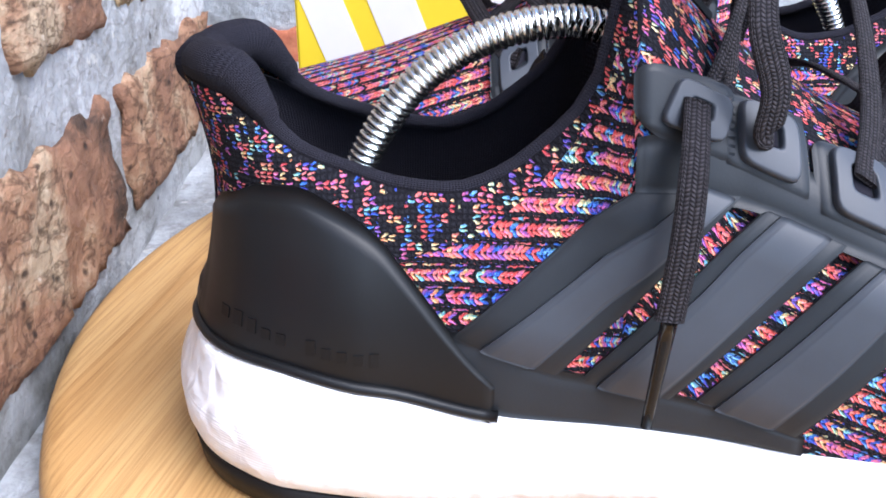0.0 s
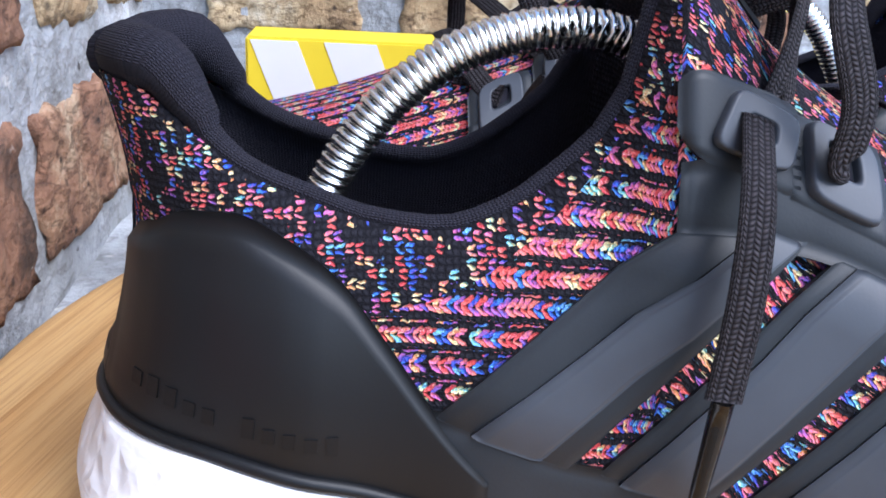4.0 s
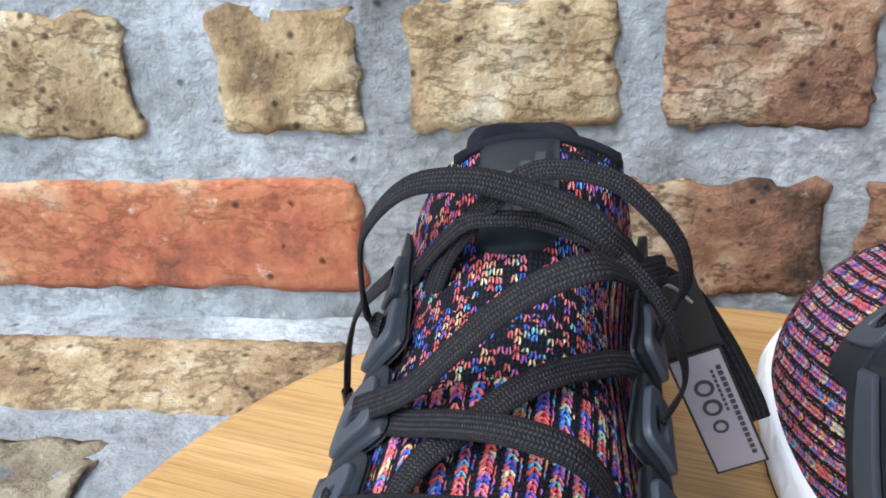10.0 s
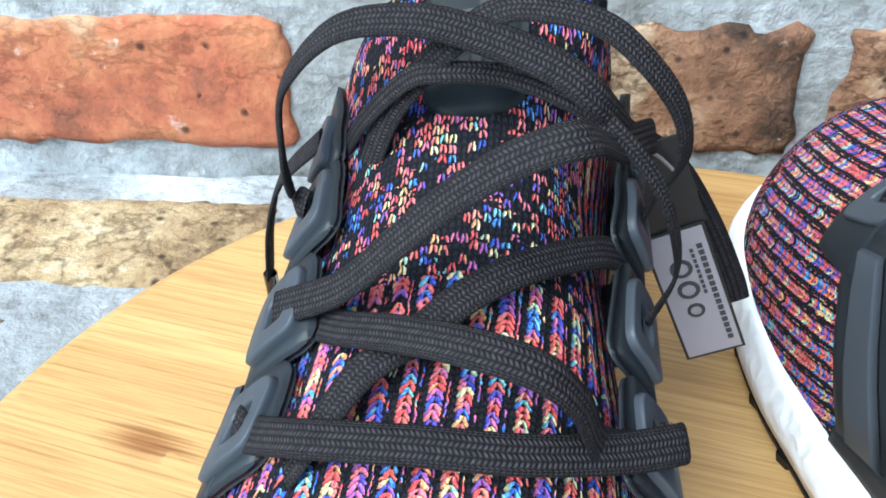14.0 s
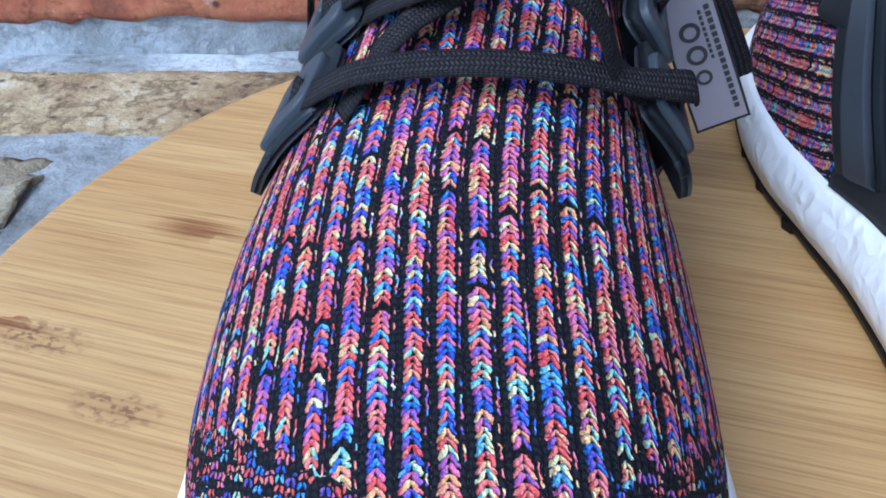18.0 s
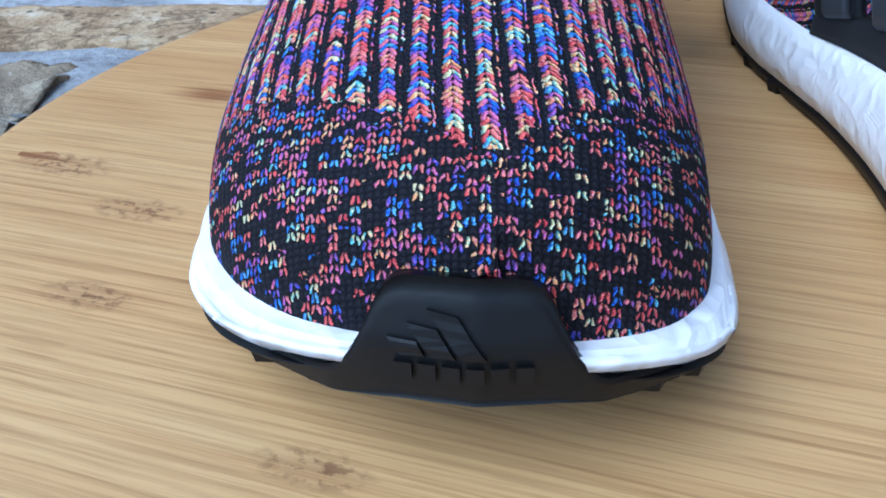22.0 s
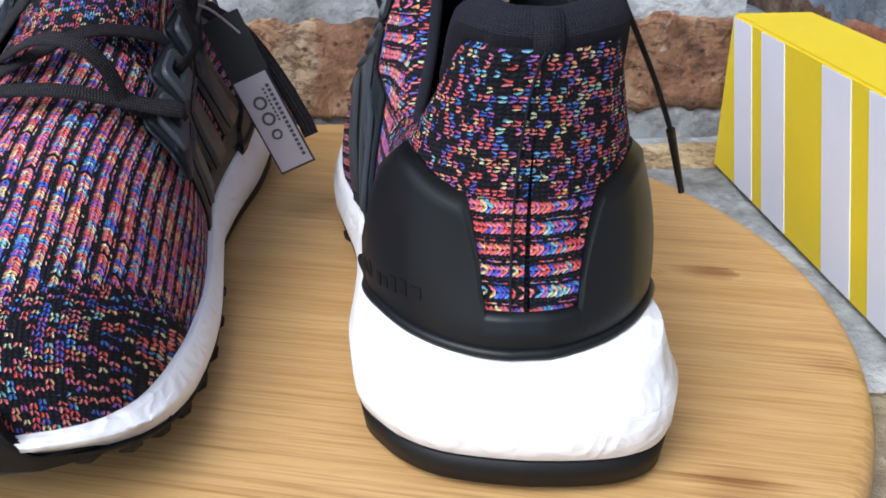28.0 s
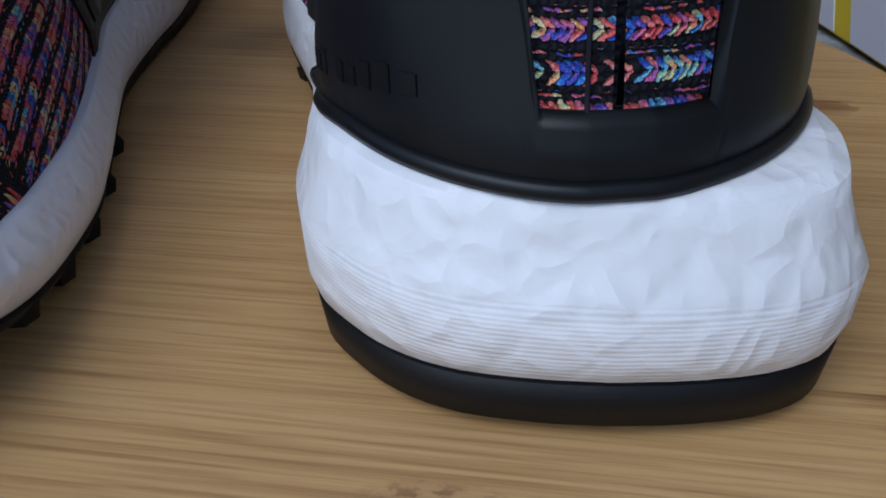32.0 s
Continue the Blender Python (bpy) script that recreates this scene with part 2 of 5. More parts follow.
def weave_material(name, dark, light, size, rough=0.75):
    """Woven ribbon on a map in millimetres."""
    m = material(name, dark, rough)
    nt, b = nodes_of(m)
    uv = nt.nodes.new("ShaderNodeUVMap")
    uv.uv_map = "knit"
    sep = nt.nodes.new("ShaderNodeSeparateXYZ")
    nt.links.new(uv.outputs[0], sep.inputs[0])
    u = math_node(nt, "DIVIDE", sep.outputs[0], size)
    zig = math_node(nt, "ABSOLUTE", math_node(nt, "SUBTRACT", math_node(nt, "FRACT", math_node(nt, "MULTIPLY", u, 0.5)), 0.5))
    v = math_node(nt, "ADD", math_node(nt, "DIVIDE", sep.outputs[1], size * 1.5), math_node(nt, "MULTIPLY", zig, 1.2))
    hh = math_node(nt, "MULTIPLY", math_node(nt, "ABSOLUTE", math_node(nt, "SINE", math_node(nt, "MULTIPLY", u, math.pi))), math_node(nt, "ABSOLUTE", math_node(nt, "SINE", math_node(nt, "MULTIPLY", v, math.pi))))
    comb = nt.nodes.new("ShaderNodeCombineXYZ")
    nt.links.new(math_node(nt, "FLOOR", u), comb.inputs[0])
    nt.links.new(math_node(nt, "FLOOR", v), comb.inputs[1])
    wn = nt.nodes.new("ShaderNodeTexWhiteNoise")
    nt.links.new(comb.outputs[0], wn.inputs[0])
    fac = math_node(nt, "MULTIPLY", math_node(nt, "ADD", math_node(nt, "MULTIPLY", wn.outputs[0], 0.5), 0.5), hh)
    nt.links.new(mix(nt, fac, dark, light), b.inputs["Base Color"])
    bump(nt, b, hh, 0.8, 0.0006)
    b.inputs["Specular IOR Level"].default_value = 0.15
    return m


def plastic_material(name, color, rough, fine=900, amount=0.12):
    m = material(name, color, rough)
    nt, b = nodes_of(m)
    co = coords(nt)
    n = noise_tex(nt, co, 60, 5)
    g = noise_tex(nt, co, fine, 2)
    nt.links.new(mix(nt, n.outputs[0], tuple(c * 0.8 for c in color), tuple(c * 1.25 for c in color)), b.inputs["Base Color"])
    r = math_node(nt, "ADD", rough - 0.08, math_node(nt, "MULTIPLY", n.outputs[0], 0.16))
    nt.links.new(r, b.inputs["Roughness"])
    bump(nt, b, g.outputs[0], amount, 0.0003)
    b.inputs["Specular IOR Level"].default_value = 0.28
    return m


def foam_material():
    m = material("expanded_foam", (0.8, 0.8, 0.81), 0.5)
    nt, b = nodes_of(m)
    co = coords(nt)
    n = noise_tex(nt, co, 70, 2)
    warped = nt.nodes.new("ShaderNodeMixRGB")
    warped.blend_type = "ADD"
    warped.inputs[0].default_value = 0.004
    nt.links.new(co, warped.inputs[1])
    nt.links.new(n.outputs[1], warped.inputs[2])

    def cells(scale, shoulder):
        """Plump beads pressed together: a low dome each, with a soft crease between them."""
        ve = nt.nodes.new("ShaderNodeTexVoronoi")
        ve.feature = "DISTANCE_TO_EDGE"
        ve.inputs["Scale"].default_value = scale
        nt.links.new(warped.outputs[0], ve.inputs["Vector"])
        k = math_node(nt, "DIVIDE", ve.outputs["Distance"], shoulder, clamp=True)
        return math_node(nt, "MULTIPLY", math_node(nt, "MULTIPLY", k, k), math_node(nt, "SUBTRACT", 3.0, math_node(nt, "MULTIPLY", k, 2.0)))
    # how strongly the beads stand out changes from place to place
    press = math_node(nt, "ADD", 0.35, noise_tex(nt, co, 45, 2).outputs[0])
    soft = math_node(nt, "MULTIPLY", math_node(nt, "ADD", cells(125, 0.40), math_node(nt, "MULTIPLY", cells(230, 0.42), 0.25)), press)
    sep = nt.nodes.new("ShaderNodeSeparateXYZ")
    nt.links.new(co, sep.inputs[0])
    rib = math_node(nt, "SINE", math_node(nt, "MULTIPLY", sep.outputs[2], 2 * math.pi / 0.00085))
    low = math_node(nt, "LESS_THAN", math_node(nt, "ADD", sep.outputs[2], math_node(nt, "MULTIPLY", n.outputs[0], 0.003)), 0.0268)
    back = math_node(nt, "LESS_THAN", sep.outputs[0], 0.11)
    ribs = math_node(nt, "MULTIPLY", math_node(nt, "MULTIPLY", rib, 0.06), math_node(nt, "MULTIPLY", low, back))
    h = math_node(nt, "ADD", math_node(nt, "ADD", soft, math_node(nt, "MULTIPLY", noise_tex(nt, co, 500, 3).outputs[0], 0.12)), ribs)
    bump(nt, b, h, 0.48, 0.0010)
    tint = mix(nt, n.outputs[0], (0.84, 0.84, 0.86), (0.76, 0.76, 0.78))
    dirt = noise_tex(nt, co, 25, 5)
    nt.links.new(mix(nt, math_node(nt, "MULTIPLY", dirt.outputs[0], 0.12), tint, (0.72, 0.66, 0.58)), b.inputs["Base Color"])
    b.inputs["Subsurface Weight"].default_value = 0.15
    b.inputs["Subsurface Radius"].default_value = (0.004, 0.004, 0.004)
    b.inputs["Subsurface Scale"].default_value = 0.5
    return m


# cane nodes of the board: place on it and size
KNOTS = [(-0.1755, -0.0551, 0.018), (-0.1253, -0.11, 0.014), (-0.1384, -0.0725, 0.016), (-0.0513, -0.1428, 0.013), (0.0892, -0.1155, 0.014), (-0.1144, 0.0831, 0.015), (0.145, 0.0432, 0.012)]


def bamboo_material():
    m = material("bamboo", (0.5, 0.33, 0.17), 0.42)
    nt, b = nodes_of(m)
    co = coords(nt)
    sep = nt.nodes.new("ShaderNodeSeparateXYZ")
    nt.links.new(co, sep.inputs[0])
    strip = math_node(nt, "FLOOR", math_node(nt, "DIVIDE", math_node(nt, "ADD", sep.outputs[1], 0.3), 0.026))
    wn = nt.nodes.new("ShaderNodeTexWhiteNoise")
    wn.noise_dimensions = "1D"
    nt.links.new(strip, wn.inputs["W"])
    comb = nt.nodes.new("ShaderNodeCombineXYZ")
    nt.links.new(math_node(nt, "ADD", sep.outputs[0], math_node(nt, "MULTIPLY", wn.outputs[0], 3.0)), comb.inputs[0])
    nt.links.new(sep.outputs[1], comb.inputs[1])
    nt.links.new(sep.outputs[2], comb.inputs[2])
    fibre = noise_tex(nt, scaled(nt, comb.outputs[0], (7, 520, 300)), 1.0, 6, 0.7)
    band = noise_tex(nt, scaled(nt, comb.outputs[0], (4, 75, 40)), 1.0, 4, 0.6)
    blot = noise_tex(nt, scaled(nt, co, (14, 30, 30)), 1.0, 4)
    c = ramp(nt, band.outputs[0], [(0.26, (0.40, 0.212, 0.072)), (0.5, (0.475, 0.278, 0.104)), (0.74, (0.545, 0.345, 0.145))])
    c = mix(nt, math_node(nt, "MULTIPLY", wn.outputs[0], 0.55), c, (0.545, 0.350, 0.146))
    dark = ramp(nt, fibre.outputs[0], [(0.34, (0.40, 0.25, 0.14)), (0.53, (1.08, 1.08, 1.08))])
    c = mix(nt, 0.40, c, dark, "MULTIPLY")
    pores = noise_tex(nt, scaled(nt, comb.outputs[0], (22, 900, 500)), 1.0, 3, 0.6)
    c = mix(nt, 0.40, c, ramp(nt, pores.outputs[0], [(0.36, (0.52, 0.38, 0.26)), (0.52, (1.06, 1.06, 1.06))]), "MULTIPLY")
    # scorched nodes of the cane
    vo = nt.nodes.new("ShaderNodeTexVoronoi")
    vo.inputs["Scale"].default_value = 1.0
    nt.links.new(scaled(nt, co, (11, 24, 1)), vo.inputs["Vector"])
    spot = math_node(nt, "ADD", vo.outputs["Distance"], math_node(nt, "MULTIPLY", math_node(nt, "SUBTRACT", fibre.outputs[0], 0.5), 0.5))
    knot = ramp(nt, spot, [(0.05, (0.36, 0.16, 0.06)), (0.2, (1, 1, 1))])
    c = mix(nt, math_node(nt, "MULTIPLY", math_node(nt, "GREATER_THAN", blot.outputs[0], 0.5), 0.75), c, mix(nt, 1.0, c, knot, "MULTIPLY"))
    speck = noise_tex(nt, scaled(nt, co, (260, 420, 1)), 1.0, 3, 0.6)
    for kx, ky, kr in KNOTS:
        dx = math_node(nt, "DIVIDE", math_node(nt, "SUBTRACT", sep.outputs[0], kx), kr)
        dy = math_node(nt, "DIVIDE", math_node(nt, "SUBTRACT", sep.outputs[1], ky), kr * 0.42)
        far = math_node(nt, "ADD", math_node(nt, "MULTIPLY", dx, dx), math_node(nt, "MULTIPLY", dy, dy))
        near = math_node(nt, "SUBTRACT", 1.0, far, clamp=True)
        dots = math_node(nt, "MULTIPLY", near, ramp(nt, speck.outputs[0], [(0.49, (0, 0, 0)), (0.60, (1, 1, 1))]))
        c = mix(nt, math_node(nt, "MULTIPLY", near, 0.25), c, (0.24, 0.12, 0.05))
        c = mix(nt, math_node(nt, "MULTIPLY", dots, 0.75), c, (0.12, 0.045, 0.018))
    nt.links.new(c, b.inputs["Base Color"])
    nt.links.new(math_node(nt, "ADD", 0.42, math_node(nt, "MULTIPLY", fibre.outputs[0], 0.2)), b.inputs["Roughness"])
    bump(nt, b, fibre.outputs[0], 0.15, 0.0004)
    return m


def masonry_material(name, stops, pits=0.5, scale=1.0, depth=0.004):
    """Weathered brick, stone or mortar: colour patches, grain, pits."""
    m = material(name, stops[0][1], 0.92)
    nt, b = nodes_of(m)
    geo = nt.nodes.new("ShaderNodeNewGeometry").outputs["Position"]
    info = nt.nodes.new("ShaderNodeObjectInfo")
    off = nt.nodes.new("ShaderNodeVectorMath")
    off.operation = "ADD"
    comb = nt.nodes.new("ShaderNodeCombineXYZ")
    nt.links.new(math_node(nt, "MULTIPLY", info.outputs["Random"], 7.0), comb.inputs[0])
    nt.links.new(geo, off.inputs[0])
    nt.links.new(comb.outputs[0], off.inputs[1])
    v = off.outputs[0]
    patch = noise_tex(nt, v, 22 * scale, 6, 0.68)
    grain = noise_tex(nt, v, 240 * scale, 5, 0.7)
    broad = noise_tex(nt, v, 9 * scale, 3, 0.6)
    tone = math_node(nt, "ADD", math_node(nt, "MULTIPLY", patch.outputs[0], 1.25), math_node(nt, "MULTIPLY", math_node(nt, "SUBTRACT", broad.outputs[0], 0.5), 0.9))
    tone = math_node(nt, "SUBTRACT", tone, 0.125)
    c = ramp(nt, tone, stops)
    flecks = ramp(nt, noise_tex(nt, v, 120 * scale, 3, 0.6).outputs[0], [(0.66, (0, 0, 0)), (0.74, (1, 1, 1))])
    c = mix(nt, math_node(nt, "MULTIPLY", flecks, 0.45), c, (0.62, 0.58, 0.5))
    crack = noise_tex(nt, scaled(nt, v, (1, 1, 2.2)), 46 * scale, 4, 0.6)
    gap = ramp(nt, math_node(nt, "ABSOLUTE", math_node(nt, "SUBTRACT", crack.outputs[0], 0.5)), [(0.0, (0.22, 0.17, 0.13)), (0.055, (1, 1, 1))])
    c = mix(nt, math_node(nt, "MULTIPLY", math_node(nt, "GREATER_THAN", broad.outputs[0], 0.47), pits), c, mix(nt, 1.0, c, gap, "MULTIPLY"))
    c = mix(nt, 0.36, c, ramp(nt, grain.outputs[0], [(0.3, (0.32, 0.30, 0.28)), (0.62, (1.0, 1.0, 1.0))]), "MULTIPLY")
    vo = nt.nodes.new("ShaderNodeTexVoronoi")
    vo.inputs["Scale"].default_value = 95 * scale
    nt.links.new(v, vo.inputs["Vector"])
    pit = ramp(nt, vo.outputs["Distance"], [(0.08, (0.12, 0.10, 0.085)), (0.22, (1, 1, 1))])
    where = math_node(nt, "GREATER_THAN", noise_tex(nt, v, 50 * scale, 2).outputs[0], 1.0 - pits)
    c = mix(nt, math_node(nt, "MULTIPLY", where, 0.9), c, mix(nt, 1.0, c, pit, "MULTIPLY"))
    nt.links.new(c, b.inputs["Base Color"])
    mid = noise_tex(nt, v, 70 * scale, 6, 0.65)
    h = math_node(nt, "ADD", mid.outputs[0], math_node(nt, "MULTIPLY", grain.outputs[0], 0.3))
    bump(nt, b, h, 0.75, depth)
    return m


def chrome_material():
    m = material("steel_spring", (0.84, 0.86, 0.84), 0.2, 1.0)
    nt, b = nodes_of(m)
    n = noise_tex(nt, coords(nt), 300, 3)
    nt.links.new(math_node(nt, "ADD", 0.14, math_node(nt, "MULTIPLY", n.outputs[0], 0.16)), b.inputs["Roughness"])
    return m


def card_material(name, color, rough=0.55):
    m = material(name, color, rough)
    nt, b = nodes_of(m)
    co = coords(nt)
    n = noise_tex(nt, co, 30, 5)
    g = noise_tex(nt, co, 900, 2)
    nt.links.new(mix(nt, n.outputs[0], tuple(c * 0.92 for c in color), tuple(min(1, c * 1.06) for c in color)), b.inputs["Base Color"])
    bump(nt, b, g.outputs[0], 0.1, 0.0003)
    return m


M_KNIT = knit_material()
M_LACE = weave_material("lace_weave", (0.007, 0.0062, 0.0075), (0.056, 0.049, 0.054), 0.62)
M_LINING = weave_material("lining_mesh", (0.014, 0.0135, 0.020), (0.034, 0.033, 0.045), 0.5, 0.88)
M_WHITE = foam_material()
M_RUBBER = plastic_material("black_rubber", (0.0035, 0.0036, 0.0042), 0.52, 500, 0.25)
M_CAGE = plastic_material("dark_moulded_plastic", (0.0155, 0.0185, 0.0225), 0.45, 1500, 0.10)
M_CUP = plastic_material("satin_black_plastic", (0.0065, 0.0071, 0.0082), 0.40, 1500, 0.06)
M_SHINE = plastic_material("raised_dark_plastic", (0.044, 0.050, 0.061), 0.40, 1500, 0.05)
M_PATCH = plastic_material("tongue_patch_rubber", (0.007, 0.0095, 0.012), 0.68, 1500, 0.1)
M_AGLET = plastic_material("clear_black_aglet", (0.008, 0.008, 0.008), 0.2)
M_STEEL = chrome_material()
M_BAMBOO = bamboo_material()
M_RED = masonry_material("red_brick", [(0.20, (0.12, 0.05, 0.032)), (0.40, (0.38, 0.115, 0.058)), (0.58, (0.46, 0.18, 0.085)), (0.76, (0.52, 0.33, 0.20))], 0.45, 0.8, 0.003)
M_TAN = masonry_material("tan_brick", [(0.25, (0.10, 0.058, 0.03)), (0.42, (0.34, 0.23, 0.12)), (0.58, (0.50, 0.38, 0.22)), (0.78, (0.66, 0.59, 0.45))], 0.7, 0.9, 0.006)
M_BROWN = masonry_material("brown_brick", [(0.27, (0.06, 0.034, 0.022)), (0.43, (0.24, 0.12, 0.07)), (0.58, (0.32, 0.18, 0.105)), (0.76, (0.47, 0.36, 0.24))], 0.75, 1.1, 0.007)
M_MORTAR = masonry_material("grey_mortar", [(0.2, (0.11, 0.11, 0.10)), (0.38, (0.26, 0.27, 0.275)), (0.6, (0.40, 0.42, 0.44)), (0.8, (0.57, 0.59, 0.61))], 0.38, 0.7, 0.006)
M_STONE = masonry_material("rough_stone", [(0.25, (0.16, 0.12, 0.08)), (0.45, (0.33, 0.27, 0.18)), (0.6, (0.42, 0.37, 0.27)), (0.8, (0.56, 0.52, 0.42))], 0.6, 0.9, 0.006)
M_YELLOW = card_material("yellow_card", (0.66, 0.50, 0.014))
M_STRIPE = card_material("white_print", (0.62, 0.62, 0.70))
M_TAG = card_material("pale_tag_card", (0.36, 0.32, 0.34))
M_TAGBLACK = card_material("black_card", (0.012, 0.012, 0.014), 0.45)
M_INK = card_material("dark_ink", (0.05, 0.045, 0.05))

# ---- setting: a corner of old brick walls over a mortared stone ground ----
WALL_Y, WALL_X, GROUND_Z, END_X = 0.234, 0.54, -0.016, 0.352


def sheet(nx, ny, point):
    return mesh_of([point(i / (nx - 1), j / (ny - 1)) for i in range(nx) for j in range(ny)], grid_faces(nx, ny))


def rough(p, k, amp):
    return amp * (noise.noise(Vector(p) * k) + 0.5 * noise.noise(Vector(p) * k * 2.7 + Vector((5, 1, 2))))


def brick_mesh(w, h, d, seed, wear):
    """A worn brick: face towards -y, its back buried; origin at the face's centre."""
    nx, nz = max(8, int(w / .0045)), max(6, int(h / .0045))
    v = []
    for i in range(nx + 1):
        for j in range(nz + 1):
            a, b = i / nx * 2 - 1, j / nz * 2 - 1
            p = Vector((a * w / 2, seed * 3.1, b * h / 2))
            edge_x, edge_z = (1 - abs(a)) * w / 2, (1 - abs(b)) * h / 2
            e = min(edge_x, edge_z)
            rim = rough(p, 26, wear * 4.2) + rough(p, 90, wear * .35)
            sink = max(0, .006 - e) * 0.42 + rough(p, 45, wear * .9) + rough(p, 150, wear * .5)
            k = 1 if e > 0 else 0
            x = p.x * (1 - (0 if k else abs(rim) / (w / 2)))
            z = p.z * (1 - (0 if k else abs(rim) / (h / 2)))
            # corners worn round
            cx, cz = max(0, abs(x) - w / 2 + .012), max(0, abs(z) - h / 2 + .012)
            over = max(0, math.hypot(cx, cz) - .012)
            x -= math.copysign(over * .7, x)
            z -= math.copysign(over * .7, z)
            v.append((x, sink, z))
    f = grid_faces(nx + 1, nz + 1)
    ring = [i * (nz + 1) for i in range(nx + 1)] + [nx * (nz + 1) + j for j in range(1, nz + 1)] + [i * (nz + 1) + nz for i in range(nx - 1, -1, -1)] + [j for j in range(nz - 1, 0, -1)]
    base = len(v)
    v += [(v[r][0], d, v[r][2]) for r in ring]
    n = len(ring)
    f += [(ring[k], base + k, base + (k + 1) % n, ring[(k + 1) % n]) for k in range(n)]
    return mesh_of(v, f)


# courses: z from, z to, and the bricks as (x from, x to, material)
HEADERS = [(-.2644, -.1688, M_TAN), (-.1321, -.0553, M_TAN), (-.0386, .0617, M_TAN), (.0781, .1707, M_BROWN), (.1858, .268, M_TAN), (.284, .350, M_TAN),
           (-.372, -.283, M_BROWN), (-.48, -.39, M_TAN), (-.60, -.50, M_RED)]
STRETCHERS = [(-.2871, -.063, M_RED), (-.034, .1590, M_BROWN), (.169, .350, M_BROWN), (-.5, -.303, M_BROWN), (-.72, -.515, M_TAN)]
COURSES = [(-.0011, .0634, STRETCHERS), (.0845, .1500, HEADERS)]
rnd = random.Random(4)
for row in range(2, 8):
    z0 = -.0011 + row * .0856
    x, bricks = -1.0 + rnd.random() * .1, []
    while x < END_X - .05:
        w = (.2 if row % 2 == 0 else .092) * rnd.uniform(.92, 1.06)
        bricks.append((x, min(x + w, END_X - .002), rnd.choice((M_TAN, M_RED, M_BROWN, M_TAN))))
        x += w + rnd.uniform(.014, .03)
    COURSES.append((z0, z0 + .0645, bricks))

wall_north = part("wall_north", sheet(220, 90, lambda a, b: (-1.1 + (1.1 + END_X) * a, WALL_Y + .0014 + rough((-1.1 + (1.1 + END_X) * a, 0, b * .75), 20, .0022), -.05 + .75 * b)), M_MORTAR)
part("wall_core", mesh_of([(-1.1, WALL_Y + .012, -.05), (END_X, WALL_Y + .012, -.05), (END_X, WALL_Y + .012, .7), (-1.1, WALL_Y + .012, .7), (-1.1, WALL_Y + .2, -.05), (END_X, WALL_Y + .2, -.05), (END_X, WALL_Y + .2, .7), (-1.1, WALL_Y + .2, .7)],
                         [(0, 1, 2, 3), (5, 4, 7, 6), (3, 2, 6, 7), (0, 3, 7, 4), (1, 5, 6, 2), (0, 4, 5, 1)], False), M_MORTAR, wall_north)
tagged(wall_north, "old wall of mixed tan, red and brown bricks in rough grey mortar", "wall", kind="structure")
seed = 0
for z0, z1, bricks in COURSES:
    for x0, x1, mat in bricks:
        seed += 1
        ob = part("brick", brick_mesh(x1 - x0, z1 - z0, .03, seed, .0014 if mat is M_RED else .0032), mat, wall_north)
        ob.location = ((x0 + x1) / 2, WALL_Y - .0015 - .001 * rnd.random(), (z0 + z1) / 2)

# the wall that meets it, of larger blocks of the same make
K_E = 1.563
wall_east = part("wall_east", sheet(230, 90, lambda a, b: (WALL_X + .002 + rough((0, 2.4 * a, b), 14, .003), 1.0 - 2.24 * a, -.05 + 1.0 * b)), M_MORTAR)
part("wall_core", mesh_of([(WALL_X + .02, 1.0, -.05), (WALL_X + .02, -1.24, -.05), (WALL_X + .02, -1.24, .95), (WALL_X + .02, 1.0, .95), (WALL_X + .2, 1.0, -.05), (WALL_X + .2, -1.24, -.05), (WALL_X + .2, -1.24, .95), (WALL_X + .2, 1.0, .95)],
                         [(0, 1, 2, 3), (5, 4, 7, 6), (3, 2, 6, 7), (0, 3, 7, 4), (1, 5, 6, 2), (0, 4, 5, 1)], False), M_MORTAR, wall_east)
tagged(wall_east, "old wall of large tan, red and brown blocks in rough grey mortar", "wall", kind="structure")
for z0, z1, bricks in COURSES:
    zz0, zz1 = .0121 + (z0 - .0634) * K_E, .0121 + (z1 - .0634) * K_E
    if zz1 > .9:
        continue
    more = bricks + [(x0 + .78, x1 + .78, mat) for x0, x1, mat in bricks if x0 + .78 > max(q[1] for q in bricks)]
    for x0, x1, mat in more:
        y0, y1 = .2339 - (x0 + .1321) * K_E, .2339 - (x1 + .1321) * K_E
        if y0 > .95 or y1 < -1.2:
            continue
        seed += 1
        ob = part("brick", brick_mesh(y0 - y1, zz1 - zz0, .04, seed, .002 if mat is M_RED else .0035), mat, wall_east)
        ob.location = (WALL_X - .002, (y0 + y1) / 2, (zz0 + zz1) / 2)
        ob.rotation_euler = (0, 0, -math.pi / 2)


def ground_mesh():
    xs = list(np.linspace(-.7, .56, 150))
    ys = list(np.linspace(-.7, .26, 120))
    xs = [-60, -10, -2] + xs + [1.5, 8, 60]
    ys = [-60, -10, -2] + ys + [1, 8, 60]
    v = [(x, y, GROUND_Z - .0015 + (rough((x, y, 0), 22, .0018) if abs(x) < 1 and abs(y) < 1 else 0)) for x in xs for y in ys]
    return mesh_of(v, grid_faces(len(xs), len(ys)))


